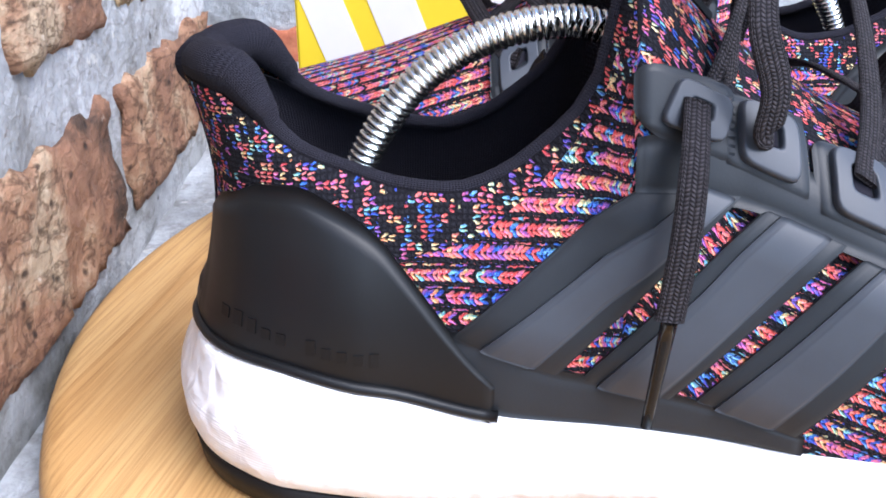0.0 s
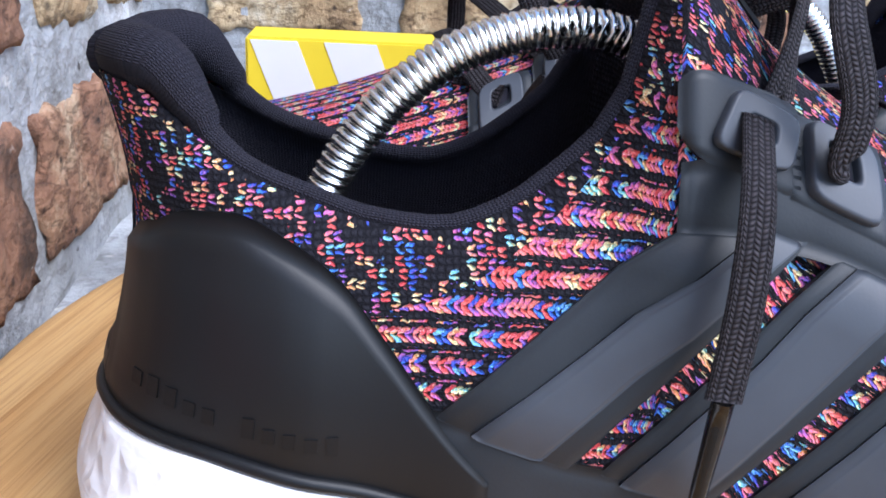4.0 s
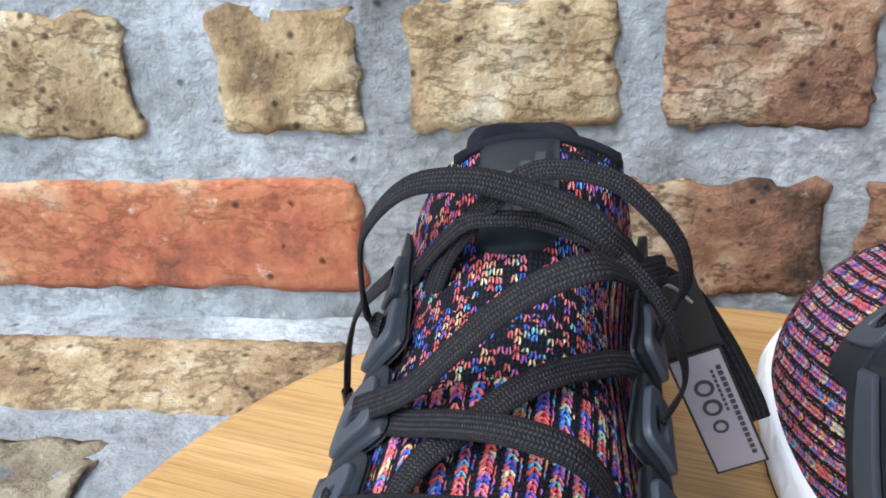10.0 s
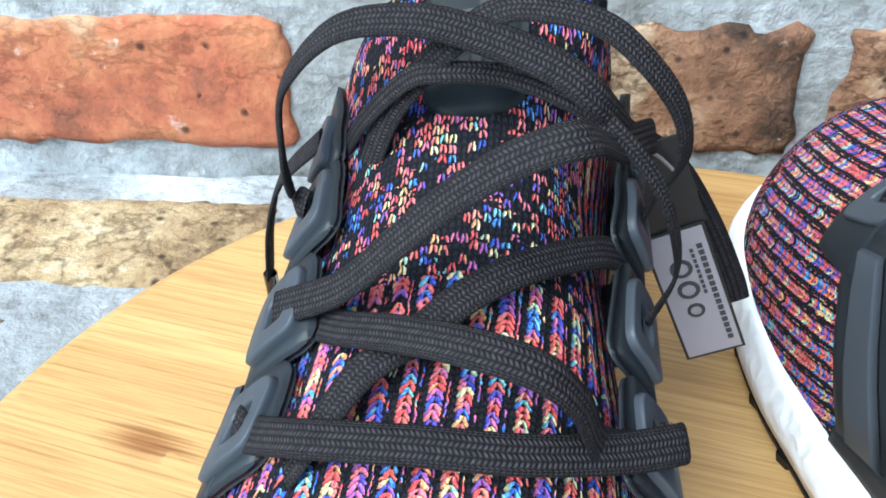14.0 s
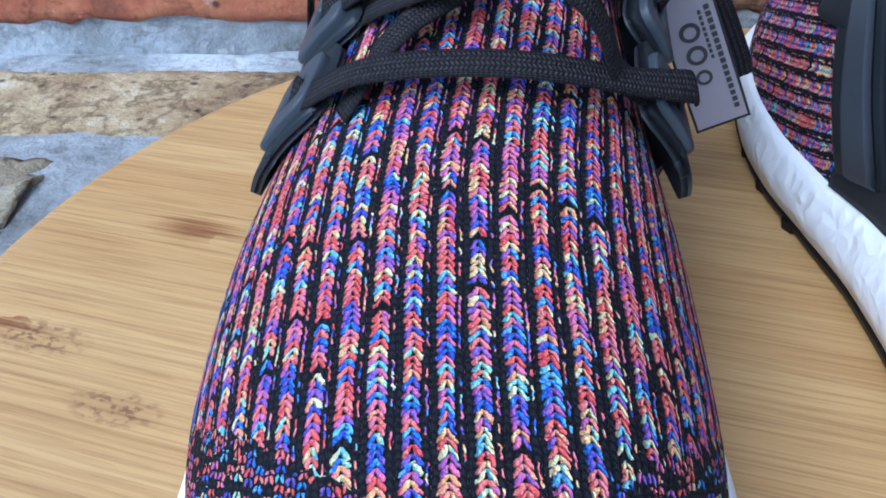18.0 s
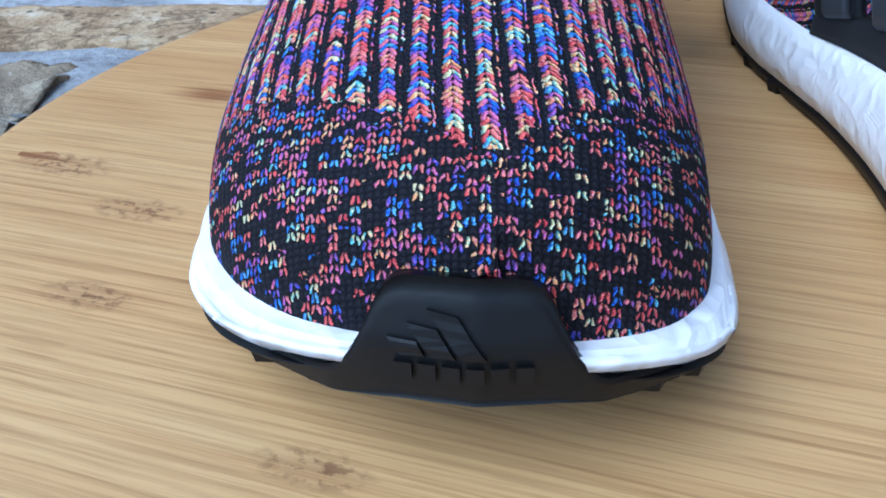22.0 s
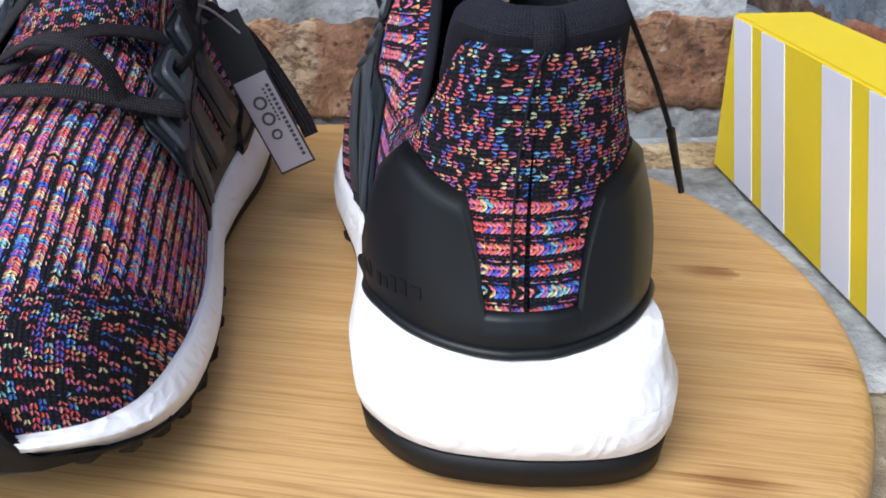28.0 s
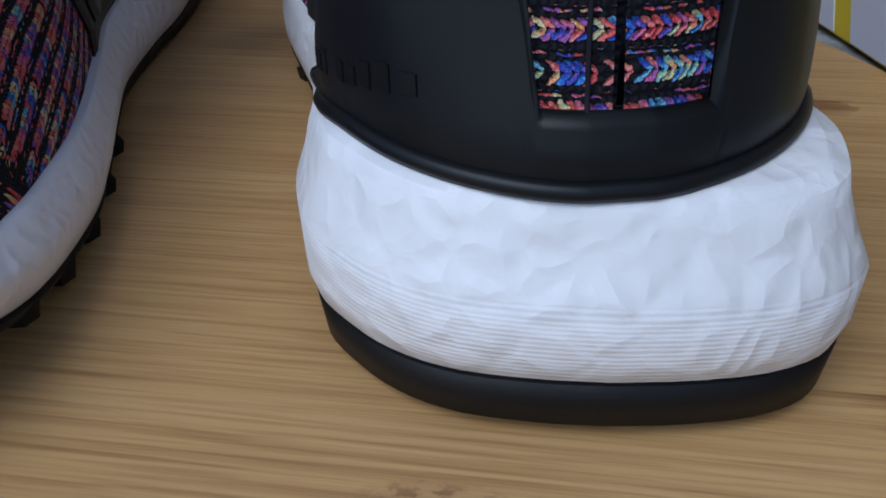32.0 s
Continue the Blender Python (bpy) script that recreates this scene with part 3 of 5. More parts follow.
ground = tagged(part("ground", ground_mesh(), M_MORTAR), "grey mortared ground with worn bricks and stones set in it", "ground", kind="structure")
PAVING = [(-.285, -.07, .147, .213, M_TAN), (-.51, -.30, .150, .212, M_TAN), (-.262, -.153, .030, .128, M_STONE), (-.40, -.28, .02, .13, M_STONE), (-.275, -.17, -.1, .015, M_STONE), (-.41, -.29, -.12, .0, M_STONE),
          (.262, .345, .176, .222, M_TAN), (-.06, .15, .16, .213, M_TAN), (.262, .32, -.125, -.045, M_STONE), (.25, .36, -.26, -.14, M_STONE), (.36, .50, .15, .21, M_BROWN), (-.26, -.14, -.23, -.12, M_STONE), (-.13, .02, -.36, -.25, M_STONE), (.04, .2, -.38, -.27, M_STONE), (.22, .36, -.4, -.28, M_STONE)]
for x0, x1, y0, y1, mat in PAVING:
    seed += 1
    ob = part("paving_stone", brick_mesh(x1 - x0, y1 - y0, .02, seed, .0012 if mat is M_TAN else .005), mat, ground)
    ob.location = ((x0 + x1) / 2, (y0 + y1) / 2, GROUND_Z + .0012)
    ob.rotation_euler = (-math.pi / 2, 0, 0)


# ---- round board ----
def board_mesh(r, z0, z1, n=160):
    prof = [(0.0001, z1), (r * .5, z1), (r - .008, z1), (r - .004, z1 - .0007), (r - .0015, z1 - .0025), (r, z1 - .006), (r, z0 + .006), (r - .002, z0 + .002), (r - .005, z0), (0.0001, z0)]
    v = [(a * math.cos(2 * math.pi * i / n), a * math.sin(2 * math.pi * i / n), z) for i in range(n) for a, z in prof]
    return mesh_of(v, grid_faces(n, len(prof), True))


board = tagged(part("round_board", board_mesh(.2205, GROUND_Z + .0005, 0), M_BAMBOO), "round laminated bamboo board with rounded edge lying on the ground", "board")
board.location = (.083, .0105, 0)
board.rotation_euler = (0, 0, radians(-14))


# ---- striped shoe box ----
def shoe_box(x0, x1, y0, y1, z0, z1):
    root = new("striped_box")
    root.location = ((x0 + x1) / 2, (y0 + y1) / 2, z0)
    hx, hy, h = (x1 - x0) / 2, (y1 - y0) / 2, z1 - z0
    bm = bmesh.new()
    bmesh.ops.create_cube(bm, size=1, matrix=Matrix.LocRotScale((0, 0, h / 2), None, (2 * hx, 2 * hy, h)))
    bmesh.ops.bevel(bm, geom=bm.edges[:], offset=.0012, segments=2, affect="EDGES")
    body = part("body", bm, M_YELLOW, root)
    for ya, yb in ((.1507, .129), (.1125, .088), (.045, .022), (.004, -.018)):
        pts = []
        for z in (z0 + .0015, z1 - .0015):
            for y in (ya, yb):
                yy = y + .386 * (z - .009 - (ya - y) * .32)
                pts.append((-hx - .0004, yy - (y0 + y1) / 2, z - z0))
        pts = [(p[0], max(-hy + .002, min(hy - .002, p[1])), p[2]) for p in pts]
        back = [(p[0] + .0008, p[1], p[2]) for p in pts]
        part("printed_stripe", mesh_of(pts + back, [(0, 1, 3, 2), (4, 6, 7, 5), (0, 4, 5, 1), (2, 3, 7, 6), (0, 2, 6, 4), (1, 5, 7, 3)], False), M_STRIPE, root, "pale slanted stripe")
    return tagged(root, "narrow bright yellow cardboard box with pale slanted stripes", "box")


shoe_box(.322, .366, -.05, .177, GROUND_Z + .001, .072)

# ---- shoes ----
# local axes of a shoe: s from the heel to the toe, u across (positive to the outer side), z up
LEN = 0.301
_S = [0, .0006, .003, .008, .015, .03, .06, .1, .13, .16, .19, .215, .24, .26, .277, .288, .2945, .2985, .301]
W_LAT = curve_fn(_S, [0, .0100, .0225, .0315, .0380, .0455, .0480, .0475, .0495, .0555, .0615, .0632, .0620, .0578, .0485, .0375, .0265, .0150, -.001])
W_MED = curve_fn(_S, [0, .0108, .0246, .0350, .0409, .0446, .0430, .0382, .0365, .040, .0445, .0470, .0475, .0460, .0430, .0370, .0290, .0180, .001])
Z_BITE = curve_fn([0, .03, .055, .08, .12, .16, .2, .25, .285, .301], [.0388, .0408, .0367, .0312, .0268, .0230, .0232, .025, .028, .033])
Z_TOP = curve_fn([0, .009, .013, .018, .026, .038, .050, .062, .0745, .086, .097, .1045, .1095, .1118, .1142, .124, .136, .156, .176, .196, .213, .242, .264, .282, .2905, .2955, .2990, .301],
                 [.1045, .1047, .1055, .1055, .1000, .0910, .0862, .0825, .0812, .0845, .0920, .0990, .1090, .1220, .1340, .1275, .1185, .105, .094, .0865, .081, .071, .065, .060, .0555, .050, .040, .034])
U_COLLAR = curve_fn([0, .009, .0105, .013, .018, .027, .04, .07, .1, .112, .118, .128, .14, .306], [0, 0, .0108, .0142, .0170, .0202, .0240, .0262, .0245, .0222, .0200, .0125, 0, 0])
MID = curve_fn([0, .02, .07, .11, .16, .22, .26, .306], [0, 0, 0, -.004, -.003, .002, 0, -.005])
TAB = [0.0, 0.0]  # how much higher a shoe's heel tab stands, and its sway to the outer side


def U_MID(s):
    return MID(s) + TAB[1] * max(0, 1 - s / .055)


INSET = curve_fn([0, .05, .1, .2, .306], [.0075, .006, .0045, .0035, .004])


def upper_point(s, v, side, off=0.0):
    """v 0 at the sole, 1 at the collar or the crest; side +1 outer, -1 inner."""
    q = max(0.0, (s - .009) * LEN / (LEN - .013))
    wb = (W_LAT(q) if side > 0 else W_MED(q)) - INSET(s) * min(1, q / .006)
    d = s - .009
    if d < .05:
        wb = min(.0392 if side > 0 else .0382, .0396 * math.sqrt(max(0, 1 - (1 - d / .05) ** 2)))
    elif d < .08:
        k = (d - .05) / .03
        k = k * k * (3 - 2 * k)
        wb = (.0392 if side > 0 else .0382) * (1 - k) + wb * k
    zb, zt = Z_BITE(s) - .004, Z_TOP(s) + TAB[0] * math.exp(-(max(0, s - .016) / .012) ** 2)
    top = side * U_MID(s) + U_COLLAR(s)
    top = min(top, wb) if s < .1 else top
    a = v * math.pi / 2
    u = top + (wb - top) * math.cos(a) ** (1.0 - .15 * max(0, min(1, (s - .09) / .02)) + .45 * math.exp(-((s - .114) / .014) ** 2))
    z = zb + (zt - zb) * math.sin(a) ** .95
    lean = 0
    if s < .06:
        k = 1 - max(0, s - .009) / .051
        h = (z - .045) / .067
        lean = k * (.006 * math.sin(max(0, min(1, h)) * math.pi) - .001 * max(0, h - .5) * 2)
    return (s + lean, side * u, z)


def crest(s, k):
    """The rounded top between the two sides, k from -1 (inner) to 1 (outer)."""
    w = U_COLLAR(s)
    return (s, U_MID(s) + w * k, Z_TOP(s) + .0062 * (1 - abs(k) ** 2.5) * min(1, w / .02))


SPRING = curve_fn([0, .02, .06, .2, .25, .282, .301], [.0008, .0004, 0, 0, .005, .015, .0235])
OUT_H = curve_fn([0, .03, .08, .2, .306], [.0108, .0095, .0058, .0042, .0034])
IN_LOW = curve_fn([0, .2, .26, .301], [0, 0, .001, .0025])
S_LIST = [.00901 + (LEN - .0125) * (1 - math.cos(math.pi * i / 90)) / 2 for i in range(91)]
S_LIST = sorted(S_LIST + [.1142])


HEEL_SKEW = .13  # the outer corner of the heel is cut back


def outline(inset, n=80):
    """Closed plan outline (s, u), inset evenly, or by a curve along the shoe."""
    ss = [LEN * (1 - math.cos(math.pi * i / n)) / 2 for i in range(n + 1)]
    pts = [(s, W_LAT(s)) for s in ss] + [(s, -W_MED(s)) for s in ss[-2:0:-1]]
    out = []
    for i, (s, u) in enumerate(pts):
        a, b = pts[i - 1], pts[(i + 1) % len(pts)]
        t = Vector((b[0] - a[0], b[1] - a[1])).normalized()
        k = inset(s) if callable(inset) else inset
        out.append((s + t.y * k + HEEL_SKEW * u * max(0, 1 - s / .06), u - t.x * k))
    return out


def sole_loft(levels, n=80):
    rows = [[(s, u, zf(s)) for s, u in outline(inset, n)] for inset, zf in levels]
    k = len(rows[0])
    f = grid_faces(len(rows), k, False, True)
    for r in (0, len(rows) - 1):
        for j in range(k // 2):
            a, b, c, d = r * k + j, r * k + (k - j) % k, r * k + j + 1, r * k + (k - j - 1) % k
            q = [a, c, d, b]
            q = [x for i, x in enumerate(q) if x not in q[:i]]
            if len(q) > 2:
                f.append(tuple(q))
    me = mesh_of([p for r in rows for p in r], f)
    bm = bmesh.new()
    bm.from_mesh(me)
    bmesh.ops.remove_doubles(bm, verts=bm.verts[:], dist=1e-6)
    bmesh.ops.recalc_face_normals(bm, faces=bm.faces[:])
    for face in bm.faces:
        if abs(face.normal.z) > .9:
            face.smooth = False
    bm.to_mesh(me)
    bm.free()
    return me


@functools.lru_cache(maxsize=None)
def at_height(s, z, side):
    lo, hi = 0.0, 1.0
    for _ in range(22):
        m = (lo + hi) / 2
        if upper_point(s, m, side)[2] < z:
            lo = m
        else:
            hi = m
    return lo


def on_side(s, z, side, off=0.0):
    """The point of the upper's side at s and height z, lifted by off along its normal."""
    v = at_height(s, z, side)
    return lifted(s, v, side, off)


def lifted(s, v, side, off):
    p = Vector(upper_point(s, v, side))
    if not off:
        return p
    ds = Vector(upper_point(min(s + .002, LEN - .004), v, side)) - Vector(upper_point(max(s - .002, .0095), v, side))
    dv = Vector(upper_point(s, min(v + .02, 1), side)) - Vector(upper_point(s, max(v - .02, 0), side))
    n = ds.cross(dv)
    if n.length < 1e-12:
        return p
    n.normalize()
    if s < .0125:
        w = (s - .009) / .0035
        n = (Vector((-1, 0, 0)) * (1 - w) + Vector((n.x if n.x < 0 else -n.x, abs(n.y) * side, 0)) * w).normalized()
        return p + n * off
    if n.y * side < 0 and abs(n.y) > .2 or (abs(n.y) <= .2 and n.z < 0):
        n = -n
    return p + n * off


def on_top(s, u, off=0.0):
    """The point of the vamp or tongue at s and u."""
    side = 1 if u > U_MID(s) else -1
    w = U_COLLAR(s)
    if w > .002 and abs(u - U_MID(s)) < w:
        k = (u - U_MID(s)) / w
        slope = (Z_TOP(s + .002) - Z_TOP(s - .001)) / .003
        return Vector(crest(s, k)) + Vector((-slope, k * .3, 1)).normalized() * off
    lo, hi = 0.0, 1.0
    for _ in range(22):
        m = (lo + hi) / 2
        if upper_point(s, m, side)[1] * side > u * side:
            lo = m
        else:
            hi = m
    return lifted(s, lo, side, off)


def shell(points, nu, nv, base):
    """A plate from a grid of outer points and its skirt down to the base grid."""
    v = list(points) + list(base)
    n = nu * nv
    f = grid_faces(nu, nv) + [tuple(n + q for q in reversed(face)) for face in grid_faces(nu, nv)]
    ring = [i * nv for i in range(nu)] + [(nu - 1) * nv + j for j in range(1, nv)] + [i * nv + nv - 1 for i in range(nu - 2, -1, -1)] + [j for j in range(nv - 2, 0, -1)]
    k = len(ring)
    f += [(ring[i], ring[(i + 1) % k], n + ring[(i + 1) % k], n + ring[i]) for i in range(k)]
    return mesh_of(v, f)


EYE_LINE = curve_fn([.10, .1205, .1415, .162, .184, .2], [.107, .1040, .0955, .0858, .0758, .068])
OUT_LAT = curve_fn([.09, .12, .1415, .162, .184, .2], [0, 0, .0040, .0045, .0022, .002])
OUT_MED = curve_fn([.09, .12, .1415, .162, .184, .2], [0, .003, .0095, .0077, .0064, .005])


def stand_off(s, z, side):
    """How far the cage stands off the knit near the laces."""
    k = max(0.0, min(1.0, (z - EYE_LINE(s) + .030) / .028))
    return (OUT_LAT if side > 0 else OUT_MED)(s) * k * k * (3 - 2 * k)


def cage_point(s, z, side, off):
    p = on_side(s, z, side, off)
    p.y += side * stand_off(s, z, side)
    return p


def cage_base(s, z, side, lift):
    k = stand_off(s, z, side)
    return cage_point(s, z, side, max(-.0008, lift - .0008) if k > .0008 else -.0008)


def plate(corners, side, lift, thick, nu=14, nv=8, bevel=.0012, corner=.0):
    """A raised quad on the side: corners (s, z) in order; its rim is bevelled, its corners rounded by a share of its size."""
    a, b, c, d = [Vector((*q, 0)) for q in corners]
    pts, base = [], []

    def at(p, q):
        if corner:
            x, y = 2 * p - 1, 2 * q - 1
            cx, cy = max(0, abs(x) - 1 + corner), max(0, abs(y) - 1 + corner)
            far = math.hypot(cx, cy)
            if far > corner:
                x, y = math.copysign(1 - corner + cx * corner / far, x), math.copysign(1 - corner + cy * corner / far, y)
            p, q = (x + 1) / 2, (y + 1) / 2
        return a.lerp(b, p).lerp(d.lerp(c, p), q)
    wide, tall = max((b - a).length, (c - d).length), max((d - a).length, (c - b).length)
    eu, ev = bevel / wide, bevel / tall
    us = [0, eu] + [eu + (1 - 2 * eu) * i / (nu - 3) for i in range(1, nu - 3)] + [1 - eu, 1]
    vs = [0, ev] + [ev + (1 - 2 * ev) * i / (nv - 3) for i in range(1, nv - 3)] + [1 - ev, 1]
    for p in us:
        for q in vs:
            g = at(p, q)
            rim = p in (0, 1) or q in (0, 1)
            pts.append(cage_point(g.x, g.y, side, lift + (thick * .35 if rim else thick)))
            base.append(cage_base(g.x, g.y, side, lift))
    return shell(pts, len(us), len(vs), base)


def band(low, high, side, lift, n=60, m=7, thick=.0):
    """A strip between two edge curves z(s), given as knots (s, z)."""
    fl, fh = curve_fn(*zip(*low)), curve_fn(*zip(*high))
    s0, s1 = max(low[0][0], high[0][0]), min(low[-1][0], high[-1][0])
    pts, base = [], []
    for i in range(n):
        s = s0 + (s1 - s0) * i / (n - 1)
        za, zb = fl(s), fh(s)
        for j in range(m):
            z = za + (zb - za) * j / (m - 1)
            rim = j in (0, m - 1) or i in (0, n - 1)
            pts.append(cage_point(s, z, side, lift * (.5 if rim else 1)))
            base.append(cage_base(s, z, side, .0004))
    return shell(pts, n, m, base)


def with_map(me, uvs):
    lay = me.uv_layers.new(name="knit")
    for lo in me.loops:
        lay.data[lo.index].uv = uvs[lo.vertex_index]
    return me


def upper_mesh():
    nv = 30
    rows, maps, ribs, run, rim_last = [], [], [], 0.0, None
    for s in S_LIST:
        pts = [Vector(upper_point(s, j / nv, 1)) for j in range(nv + 1)] + [Vector(crest(s, k)) for k in (.66, .33, 0, -.33, -.66)] + [Vector(upper_point(s, j / nv, -1)) for j in range(nv, -1, -1)]
        arc = [0.0]
        for a, b in zip(pts, pts[1:]):
            arc.append(arc[-1] + (b - a).length)
        mid = arc[nv + 3]
        rows.append(pts)
        rim_here = Vector(upper_point(s, .3, 1))
        if rows[:-1]:
            run += (rim_here - rim_last).length
        rim_last = rim_here
        for j, p in enumerate(pts):
            maps.append(((p.z * 1000, (run if j <= nv + 3 else -run) * 1000), ((arc[j] - mid) * 1000 + 200, s * 1000), (p.y * 1000 + 200, s * 1000 - p.z * 900)))
            v = j / nv if j <= nv else 1.0 if j <= nv + 5 else (2 * nv + 6 - j) / nv
            if s < .112:
                k = 1.0 if v < .42 + .40 * max(0, min(1, (s - .05) / .055)) and s > .045 else 0.0
                if s <= .03:
                    k = 1.0 if p.z < .077 else 0.0
            elif s < .168:
                k = 0.0 if v > .62 else 1.0
            elif s < .287 - .055 * (1 - v):
                k = 1.0
            else:
                k = 0.0
            ribs.append(k)
    k = len(rows[0])
    faces = []
    for i in range(len(rows) - 1):
        for j in range(k - 1):
            if nv <= j <= nv + 5 and S_LIST[i] < .114:
                continue
            faces.append((i * k + j, (i + 1) * k + j, (i + 1) * k + j + 1, i * k + j + 1))
    me = mesh_of([p for r in rows for p in r], faces)
    lay = me.uv_layers.new(name="knit")
    for poly in me.polygons:
        s = S_LIST[min(poly.vertices) // k]
        col = min(poly.vertices) % k
        v = min(1, col / nv, (k - 1 - col) / nv)
        zone = 0 if s < .112 else 2 if s > .2875 - .053 * (1 - v) else 1
        for i in poly.loop_indices:
            lay.data[i].uv = maps[me.loops[i].vertex_index][zone]
    att = me.attributes.new("rib", "FLOAT", "POINT")
    att.data.foreach_set("value", ribs)
    bm = bmesh.new()
    bm.from_mesh(me)
    bmesh.ops.remove_doubles(bm, verts=bm.verts[:], dist=1e-6)
    bm.to_mesh(me)
    bm.free()
    return me


def collar_loop():
    """The collar's edge, from the tongue back round the heel and on, with the roll's radius: plump at the heel tab."""
    top = .1142
    out = []
    ss = [s for s in S_LIST if s <= top]
    for side, run in ((1, list(reversed(ss))), (-1, ss)):
        for s in run:
            p = Vector(upper_point(s, 1, side))
            tab = math.exp(-(max(0, s - .018) / .010) ** 2)
            back = math.exp(-((s - .009) / .005) ** 2)
            r = .0019 + .0036 * tab
            c = Vector((1, -side * .45, 0)) if s < .030 else Vector((0, -side, 0))
            q = p + c.normalized() * (.0008 + .0042 * tab) + Vector((0, 0, .0004 + .0030 * tab - .0008 * back))
            out.append((q, r))
    out += [(Vector(crest(top, -1 + k / 6)), .0016) for k in range(1, 12)]
    return out


def tube(path, radius, n=10, closed=False, flat=1.0, up=None, uvs=True):
    """A swept tube; flat < 1 makes a ribbon whose thin way is 'up'."""
    m = len(path)
    v, maps, run = [], [], 0.0
    for i, p in enumerate(path):
        a = path[i - 1] if closed or i else p
        b = path[(i + 1) % m] if closed or i < m - 1 else p
        t = (b - a).normalized()
        ref = up[i] if up else Vector((0, 0, 1))
        side = t.cross(ref)
        if side.length < 1e-6:
            side = t.cross(Vector((1, 0, 0)))
        side.normalize()
        nrm = side.cross(t).normalized()
        r = radius(i / (m - 1)) if callable(radius) else radius
        if i:
            run += (p - path[i - 1]).length
        for j in range(n):
            an = 2 * math.pi * j / n
            c, q = math.cos(an), math.sin(an)
            if flat < 1:
                c = math.copysign(abs(c) ** .55, c)
            v.append(p + side * (c * r) + nrm * (q * r * flat))
            maps.append((((j if j <= n / 2 else n - j) / (n / 2)) * r * 2000, run * 1000) if flat < 1 else (j / n * 2 * math.pi * r * 1000, run * 1000))
    f = grid_faces(m, n, closed, True)
    if not closed:
        f += [tuple(range(n))[::-1], tuple((m - 1) * n + j for j in range(n))]
    me = mesh_of(v, f)
    return with_map(me, maps) if uvs else me


def smooth_path(knots, n=40):
    """Catmull-Rom through the knots."""
    k = [Vector(q) for q in knots]
    k = [k[0] * 2 - k[1]] + k + [k[-1] * 2 - k[-2]]
    out = []
    segs = len(k) - 3
    for i in range(segs):
        p0, p1, p2, p3 = k[i:i + 4]
        steps = max(4, n // segs)
        for j in range(steps):
            t = j / steps
            out.append(.5 * ((2 * p1) + (p2 - p0) * t + (2 * p0 - 5 * p1 + 4 * p2 - p3) * t * t + (3 * p1 - p0 - 3 * p2 + p3) * t ** 3))
    out.append(k[-2])
    return out


def lace(knots, ups, n=48, width=.0037):
    path = smooth_path(knots, n)
    upv = smooth_path(ups, n)
    if len(upv) != len(path):
        upv = [upv[min(len(upv) - 1, int(i * len(upv) / len(path)))] for i in range(len(path))]
    return tube(path, width, 12, flat=.2, up=[q.normalized() for q in upv])


def lining_mesh():
    nv = 10
    v, maps, f = [], [], []
    ss = [s for s in S_LIST if s <= .2]
    for s in ss:
        zt = Z_TOP(s)
        for side in (1, -1):
            for j in range(nv + 1):
                w = 1 - j / nv * .93
                p = Vector(upper_point(s, w, side))
                c = Vector((max(s, .02), U_MID(s), p.z))
                d = (c - p)
                deep = .0028 + .0072 * math.exp(-(max(0, s - .018) / .010) ** 2) * max(0, (w - .1) / .9) ** .9
                q = p + d.normalized() * min(deep, d.length * .6) if d.length > 1e-5 else p
                if s > .114:
                    q.z -= .004
                v.append(q)
                maps.append((j * 4.0, s * 1000))
    k = 2 * (nv + 1)
    for i in range(len(ss) - 1):
        for h in (0, nv + 1):
            for j in range(nv):
                a = i * k + h + j
                f.append((a, a + 1, a + k + 1, a + k))
        # joined over the toe box
        if ss[i] > .116:
            f.append((i * k, (i + 1) * k, (i + 1) * k + nv + 1, i * k + nv + 1))
    return with_map(mesh_of(v, f), maps)


def footbed_mesh():
    pts = [(s, u) for s, u in outline(lambda s: .009 + .016 * max(0, 1 - s / .09))]
    v = [(s, u, Z_BITE(s) + .006) for s, u in pts]
    k = len(v)
    f = []
    for j in range(k // 2):
        q = [j, j + 1, (k - j - 1) % k, (k - j) % k]
        q = [x for i, x in enumerate(q) if x not in q[:i]]
        if len(q) > 2:
            f.append(tuple(q))
    return with_map(mesh_of(v, f), [(p[1] * 1000, p[0] * 1000) for p in v])


CUP_TOP = curve_fn([.009, .012, .018, .027, .035, .045, .0565, .064, .072, .079, .086], [.0765, .0775, .0805, .0845, .0848, .0810, .0735, .0645, .0535, .0445, .037])


def heel_spot(w, z, off):
    """A point round the heel: w from -1 (inner end) over 0 (the back) to 1 (outer end), lifted level by off."""
    def flat(w):
        return on_side(.0093 + .0757 * w * w, z, 1 if w >= 0 else -1)
    p, a, b = flat(w), flat(w - .02), flat(w + .02)
    t = b - a
    n = Vector((-t.y, t.x, 0)).normalized()
    if n.x * (p.x - .06) + n.y * p.y < 0:
        n = -n
    return p + n * off


def cup_lift(w, z):
    s = .0093 + .0757 * w * w
    k = max(0, min(1, (z - Z_BITE(s) + .0035) / .042))
    return .0026 + .0016 * math.sin(math.pi * (.05 + .9 * k)) * max(0, min(1, (abs(w) - .22) / .2)) * (1 - .8 * max(0, abs(w) - .7) / .3)


